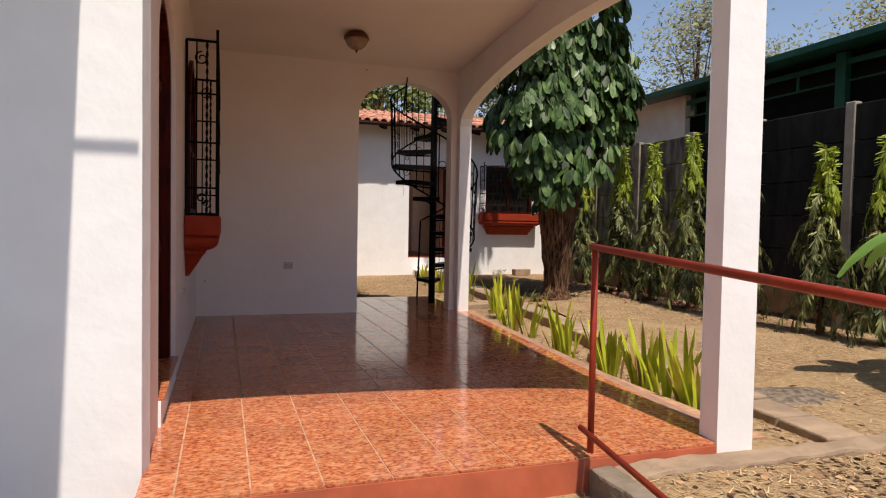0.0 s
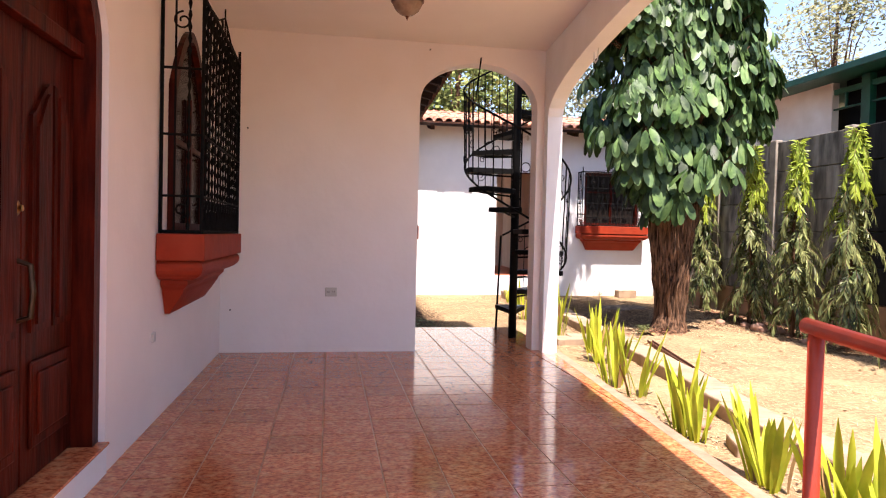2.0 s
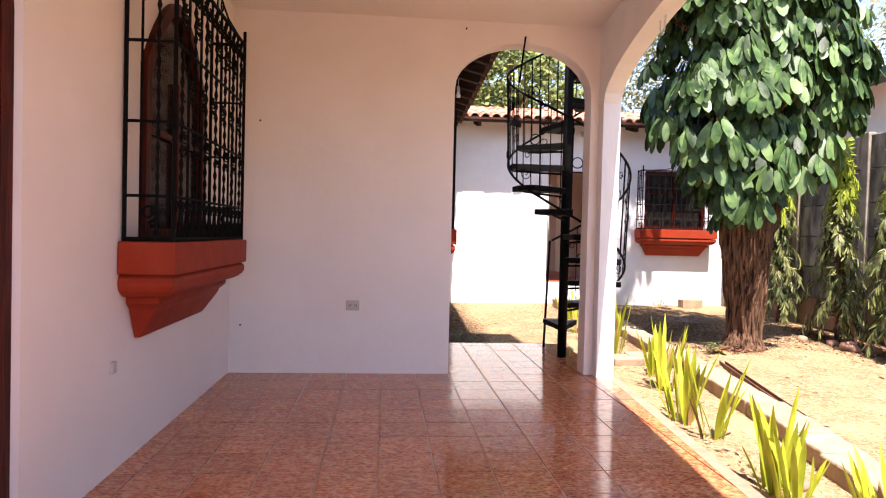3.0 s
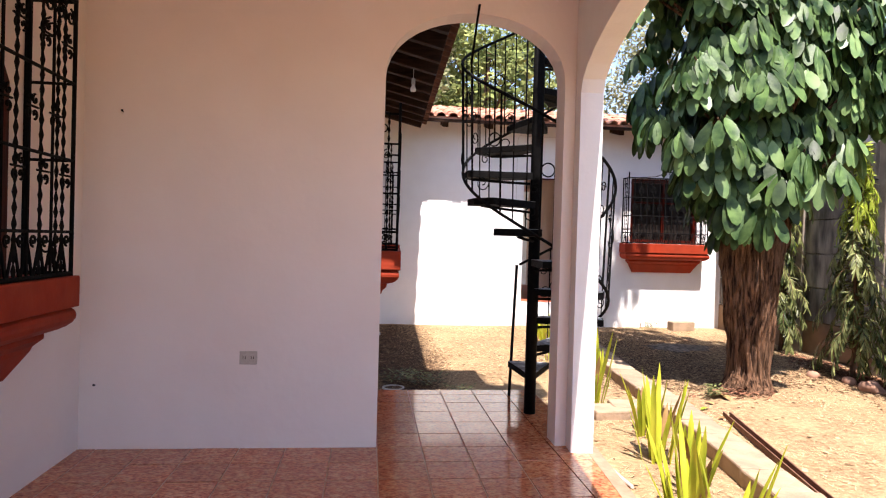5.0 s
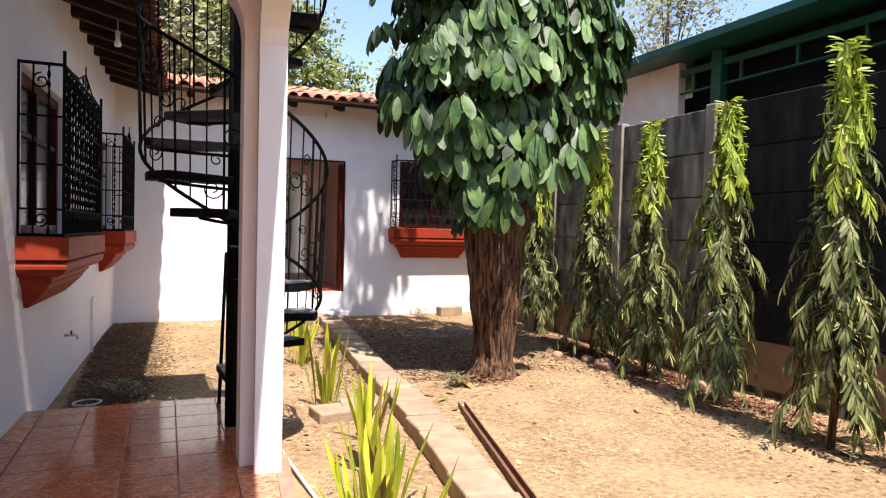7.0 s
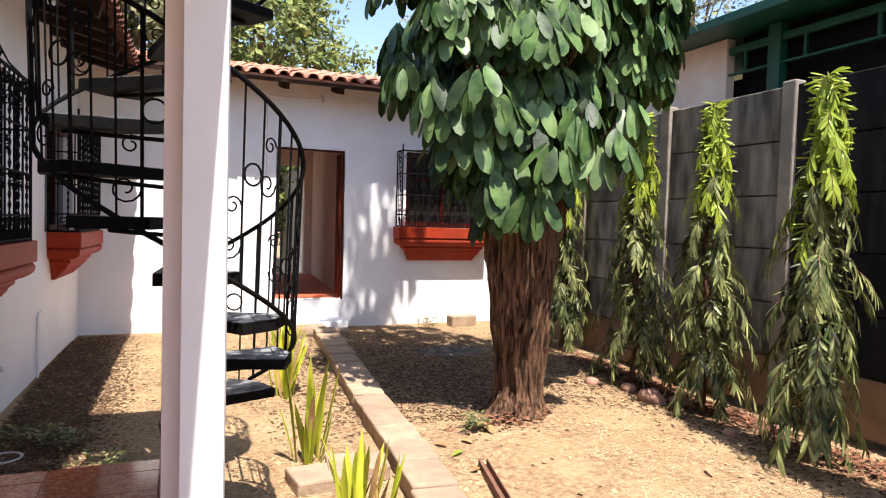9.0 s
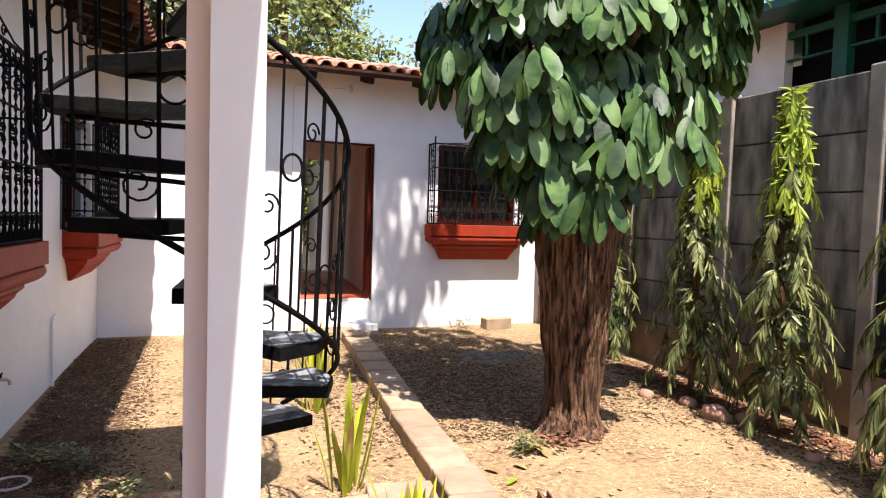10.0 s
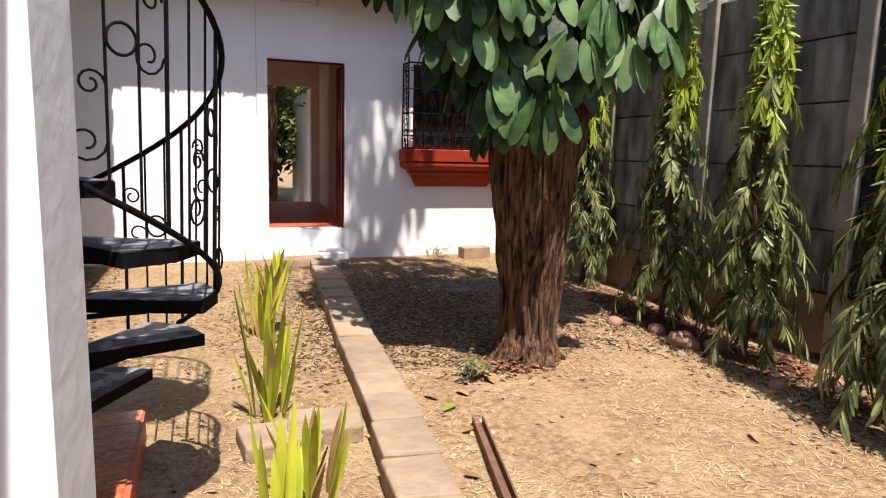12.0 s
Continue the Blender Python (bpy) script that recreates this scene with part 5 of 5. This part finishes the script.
# ---- litter ----
def litter():
    rnd = random.Random(4)

    def free(x, y):
        if LW - 3 < x < 3.5 and 3.3 < y < 9.2:
            return False
        if 1.5 < x < 3.5 and y < 10.75:
            return y < 3.3
        if x < 1.9 and y > 9 or y > 15.9 or x > 8.25:
            return False
        if x > 2.9 + (y - 3.4) * 0.09 or y < 3.35 or y > 10.7:
            return True
        return False
    vs, fs = [], []
    n = 0
    while n < 60000:
        x, y = rnd.uniform(0.2, 8.2), rnd.uniform(0.8, 15.9)
        if not free(x, y) or noise.noise((x * 0.8, y * 0.8, 3)) < -0.25 + rnd.uniform(-.2, .2):
            continue
        n += 1
        z = ground_z(x, y) + 0.004
        a = rnd.uniform(0, 6.28)
        L, W = rnd.uniform(0.025, 0.10), rnd.uniform(0.0016, 0.0042)
        d, s = Vector((math.cos(a), math.sin(a), rnd.uniform(-.03, .22))), Vector((-math.sin(a), math.cos(a), 0))
        p = Vector((x, y, z))
        b = len(vs)
        vs.extend([p + s * W, p - s * W, p + d * L])
        fs.append((b, b + 1, b + 2))
    o = raw("dry_grass", vs, fs, STRAW)
    tagged(o, "short straw-coloured dry grass and stalks on the earth", "dry grass", kind="stuff")
    vs, fs = [], []
    spots = [(7.7, 12.6, 0.5, 160), (7.6, 11.3, 0.5, 150), (7.5, 9.0, 0.4, 60), (7.4, 7.5, 0.5, 60), (3.3, 2.6, 1.0, 800), (3.6, 7.0, 1.8, 150), (5.4, 11.0, 1.6, 50), (5.3, 13.5, 2.0, 240), (3.9, 9.5, 0.8, 60), (5.5, 5.5, 2.2, 70), (3.0, 12.5, 1.5, 90), (1.5, 3.2, 0.25, 14)]
    for cx, cy, sd, k in spots:
        for j in range(int(k * 0.6)):
            x, y = cx + rnd.gauss(0, sd), cy + rnd.gauss(0, sd)
            if not free(x, y) or x < 0.3 or y < 0.9:
                continue
            p = Vector((x, y, ground_z(x, y) + 0.002))
            a = rnd.uniform(0, 6.28)
            L, W = rnd.uniform(0.03, 0.085), rnd.uniform(0.008, 0.024)
            d, s = Vector((math.cos(a), math.sin(a), rnd.uniform(-.02, .08))), Vector((-math.sin(a), math.cos(a), rnd.uniform(-.1, .1)))
            b = len(vs)
            vs.extend([p, p + d * L * .5 + s * W, p + d * L + Vector((0, 0, .01)), p + d * L * .5 - s * W + Vector((0, 0, .012))])
            fs.extend([(b, b + 1, b + 2), (b, b + 2, b + 3)])
    o = raw("dead_leaves", vs, fs, DEADLEAF)
    tagged(o, "scattered curled brown dead leaves on the ground", "dead leaves", kind="stuff")
    vs, fs = [], []
    # densest under the tree and the wing eave, thickened to deepen shade there
    for cx, cy, sx, sy, k in ((5.7, 13.1, 0.8, 1.3, 17000), (7.75, 12.3, 0.28, 0.9, 2200), (7.75, 10.4, 0.25, 0.9, 1500), (7.6, 8.6, 0.3, 1.0, 1200), (3.3, 2.9, 0.7, 0.3, 500), (2.18, 12.9, 0.24, 1.9, 24000), (3.5, 6.3, 0.12, 1.5, 420), (5.75, 11.3, 0.3, 0.3, 300)):
        for j in range(k):
            x, y = rnd.gauss(cx, sx), rnd.gauss(cy, sy)
            if 5 < cx < 6.5 and y < 11.3 + 0.5 * noise.noise((x * 2, y * 2, 7)) and rnd.random() < 0.96:
                continue
            if not free(x, y) or x < 0.3 or y < 0.9:
                continue
            p = Vector((x, y, ground_z(x, y) + rnd.uniform(0.001, 0.006)))
            a = rnd.uniform(0, 6.28)
            L, W = rnd.uniform(0.025, 0.07), rnd.uniform(0.005, 0.015)
            d, s = Vector((math.cos(a), math.sin(a), rnd.uniform(-.03, .12))), Vector((-math.sin(a), math.cos(a), rnd.uniform(-.12, .12)))
            b = len(vs)
            vs.extend([p, p + d * L * .5 + s * W, p + d * L, p + d * L * .5 - s * W])
            fs.append((b, b + 1, b + 2, b + 3))
    o = raw("leaf_litter", vs, fs, LITTER)
    tagged(o, "dark brown crumbled leaf litter that also darkens the shaded ground", "leaf litter", kind="stuff")
    vs, fs = [], []
    for cx, cy, sx, sy, k in ((7.85, 11.7, 0.16, 0.45, 1000), (7.92, 10.7, 0.12, 0.35, 500), (7.88, 12.6, 0.14, 0.4, 600), (7.8, 9.4, 0.14, 0.5, 500), (5.85, 11.2, 0.22, 0.12, 260)):
        for j in range(k):
            u, w = rnd.gauss(0, 1), rnd.gauss(0, 1)
            x, y = cx + u * sx, cy + w * sy
            if x > 8.22:
                continue
            p = Vector((x, y, ground_z(x, y) + rnd.uniform(0.0, 0.09) * math.exp(-u * u - w * w)))
            a = rnd.uniform(0, 6.28)
            L, W = rnd.uniform(0.04, 0.11), rnd.uniform(0.006, 0.02)
            d, q = Vector((math.cos(a), math.sin(a), rnd.uniform(-.1, .35))), Vector((-math.sin(a), math.cos(a), rnd.uniform(-.3, .3)))
            b = len(vs)
            vs.extend([p, p + d * L * .5 + q * W, p + d * L, p + d * L * .5 - q * W])
            fs.append((b, b + 1, b + 2, b + 3))
    o = raw("leaf_heaps", vs, fs, REDLITTER)
    tagged(o, "low heaps of reddish dry leaves and twigs along the wall", "leaf litter", kind="stuff")
    for k, (x, y, r) in enumerate(((6.5, 13.95, 0.42), (4.5, 4.62, 0.36))):
        vs, fs = [], []
        m = 40
        vs.append(Vector((x, y, ground_z(x, y) + 0.045)))
        for ring in (0.5, 1.0):
            for i in range(m):
                a = 2 * math.pi * i / m
                rr = r * ring * (1 + 0.55 * noise.noise((math.cos(a) * 2, math.sin(a) * 2, k * 5)) + 0.3 * noise.noise((math.cos(a) * 5, math.sin(a) * 5, k * 5)))
                xx, yy = x + rr * 1.3 * math.cos(a), y + rr * 0.8 * math.sin(a)
                vs.append(Vector((xx, yy, ground_z(xx, yy) + (0.028 + 0.01 * noise.noise((xx * 9, yy * 9, 0)) if ring < 1 else -0.004))))
        for i in range(m):
            j = (i + 1) % m
            fs.append((0, 1 + i, 1 + j))
            fs.append((1 + i, 1 + m + i, 1 + m + j, 1 + j))
        o = raw("ash_patch", vs, fs, ASH, smooth=True)
        tagged(o, "flat grey patch of ash from burnt leaves", "ash")
    # stones along the wall
    for k, (x, y, s) in enumerate(((7.55, 11.35, 0.13), (7.75, 11.2, 0.09), (7.6, 11.75, 0.08), (7.35, 12.1, 0.07), (7.9, 10.2, 0.08), (7.5, 10.3, 0.06), (3.55, 4.2, 0.06), (3.7, 6.7, 0.07), (4.2, 3.1, 0.07))):
        bm = bmesh.new()
        bmesh.ops.create_icosphere(bm, subdivisions=2, radius=s)
        for v in bm.verts:
            v.co += v.co.normalized() * noise.noise(v.co * 9 + Vector((k * 3, 0, 0))) * s * 0.5
            v.co.z *= 0.75
        o = part("stone", bm, EDGE, smooth=True)
        o.matrix_basis = pose(x, y, ground_z(x, y) + s * 0.3)
        tagged(o, "rough pinkish-brown stone lying on the soil", "stone", "loose stones")
    # small weeds beside the trunk and wing wall
    for k, (x, y) in enumerate(((5.45, 11.05), (2.28, 11.69), (2.12, 11.75), (2.45, 11.55), (6.9, 15.85), (2.7, 11.0))):
        vs, fs, sl = [], [], []
        for j in range(90):
            a = rnd.uniform(0, 6.28)
            r = rnd.uniform(0, 0.19 if k else 0.11)
            leaflet(vs, fs, sl, 0, Vector((r * math.cos(a), r * math.sin(a), rnd.uniform(0.02, 0.13))), Vector((math.cos(a), math.sin(a), rnd.uniform(0, .8))), Vector((0, 0, 1)), rnd.uniform(0.03, 0.06), 0.022)
        o = raw("weed", vs, fs, MAST)
        o.matrix_basis = pose(x, y, ground_z(x, y))
        tagged(o, "low green weed growing in the dry earth", "weed", kind="stuff")


litter()


def fallen_leaf(x, y, rz, L, material, label):
    vs, fs, sl = [], [], []
    leaflet(vs, fs, sl, 0, Vector((0, 0, 0.012)), Vector((1, 0, 0.12)), Vector((0, 0, 1)), L, L * 0.42, 0.1, 0.2)
    o = raw("fallen_leaf", vs, fs, material, smooth=True)
    o.matrix_basis = pose(x, y, ground_z(x, y), 0, 0, rz)
    tagged(o, label, "leaf", "fallen leaves")


for x, y, rz, L, m in ((5.05, 10.55, 30, 0.12, MASTNEW), (5.30, 10.75, 110, 0.12, BLADEDRY), (5.15, 10.25, 200, 0.11, BLADEDRY), (5.02, 10.85, 300, 0.12, BLADEDRY), (5.55, 10.9, 80, 0.20, BLADEDRY), (5.42, 11.05, 20, 0.22, BLADEDRY), (4.95, 9.7, 140, 0.10, BLADEDRY), (6.6, 9.6, 60, 0.13, DEADLEAF)):
    fallen_leaf(x, y, rz, L, m, "large fallen leaf curling on the dry earth")


# ---- porch floor tiles ----
def floor_tiles():
    fl = thing("floor", pose(0, 0, 0), "glossy mottled terracotta porch floor tiles with pale joints", "floor", kind="structure")
    S, J = 0.305, 0.0042
    ox, oy = 1.845, 8.93
    n_out = Vector((OUT.x, OUT.y))
    lines = [(A2 + OUT * 0.125, -n_out), (Vector((-0.13, 0)), Vector((1, 0))), (Vector((0, 3.405)), Vector((0, 1)))]
    back = [(Vector((wing0.x, 9.13)), Vector((WS.y, -WS.x))), (Vector((3.35, 0)), Vector((-1, 0))), (Vector((0, 10.635)), Vector((0, -1)))]
    bm = bmesh.new()
    box(bm, J, S - J, J, S - J, -0.010, 0.0, 0.0015)
    full = bpy.data.meshes.new("tile")
    bm.to_mesh(full)
    bm.free()
    full.materials.append(TILE)
    for i in range(-8, 7):
        for j in range(-19, 7):
            x0, y0 = ox + i * S, oy + j * S
            quad = [Vector((x0 + J, y0 + J)), Vector((x0 + S - J, y0 + J)), Vector((x0 + S - J, y0 + S - J)), Vector((x0 + J, y0 + S - J))]
            for zone in ((lines + [(Vector((0, 8.93)), Vector((0, -1)))]), (back + [(Vector((0, 8.93)), Vector((0, 1)))])):
                poly = clip_poly(quad, zone)
                if len(poly) < 3:
                    continue
                area = abs(sum(a.x * b.y - b.x * a.y for a, b in zip(poly, poly[1:] + poly[:1]))) / 2
                if area < 0.0012:
                    continue
                if area > (S - 2 * J) ** 2 * 0.999:
                    piece("tile", full, fl, pose(x0, y0, P + random.uniform(-.0006, .0006), random.uniform(-.05, .05), random.uniform(-.05, .05)))
                else:
                    bm = bmesh.new()
                    prism(bm, [(p.x, p.y) for p in poly], (0, 0, P - 0.010), (1, 0, 0), (0, 1, 0), (0, 0, 0.010))
                    part("tile", bm, TILE, fl)
    bm = bmesh.new()
    box(bm, -0.13, 3.05, 3.42, 8.93, P - 0.0119, P - 0.0035)
    part("joints", bm, GROUT, fl, "pale grout joints")


floor_tiles()
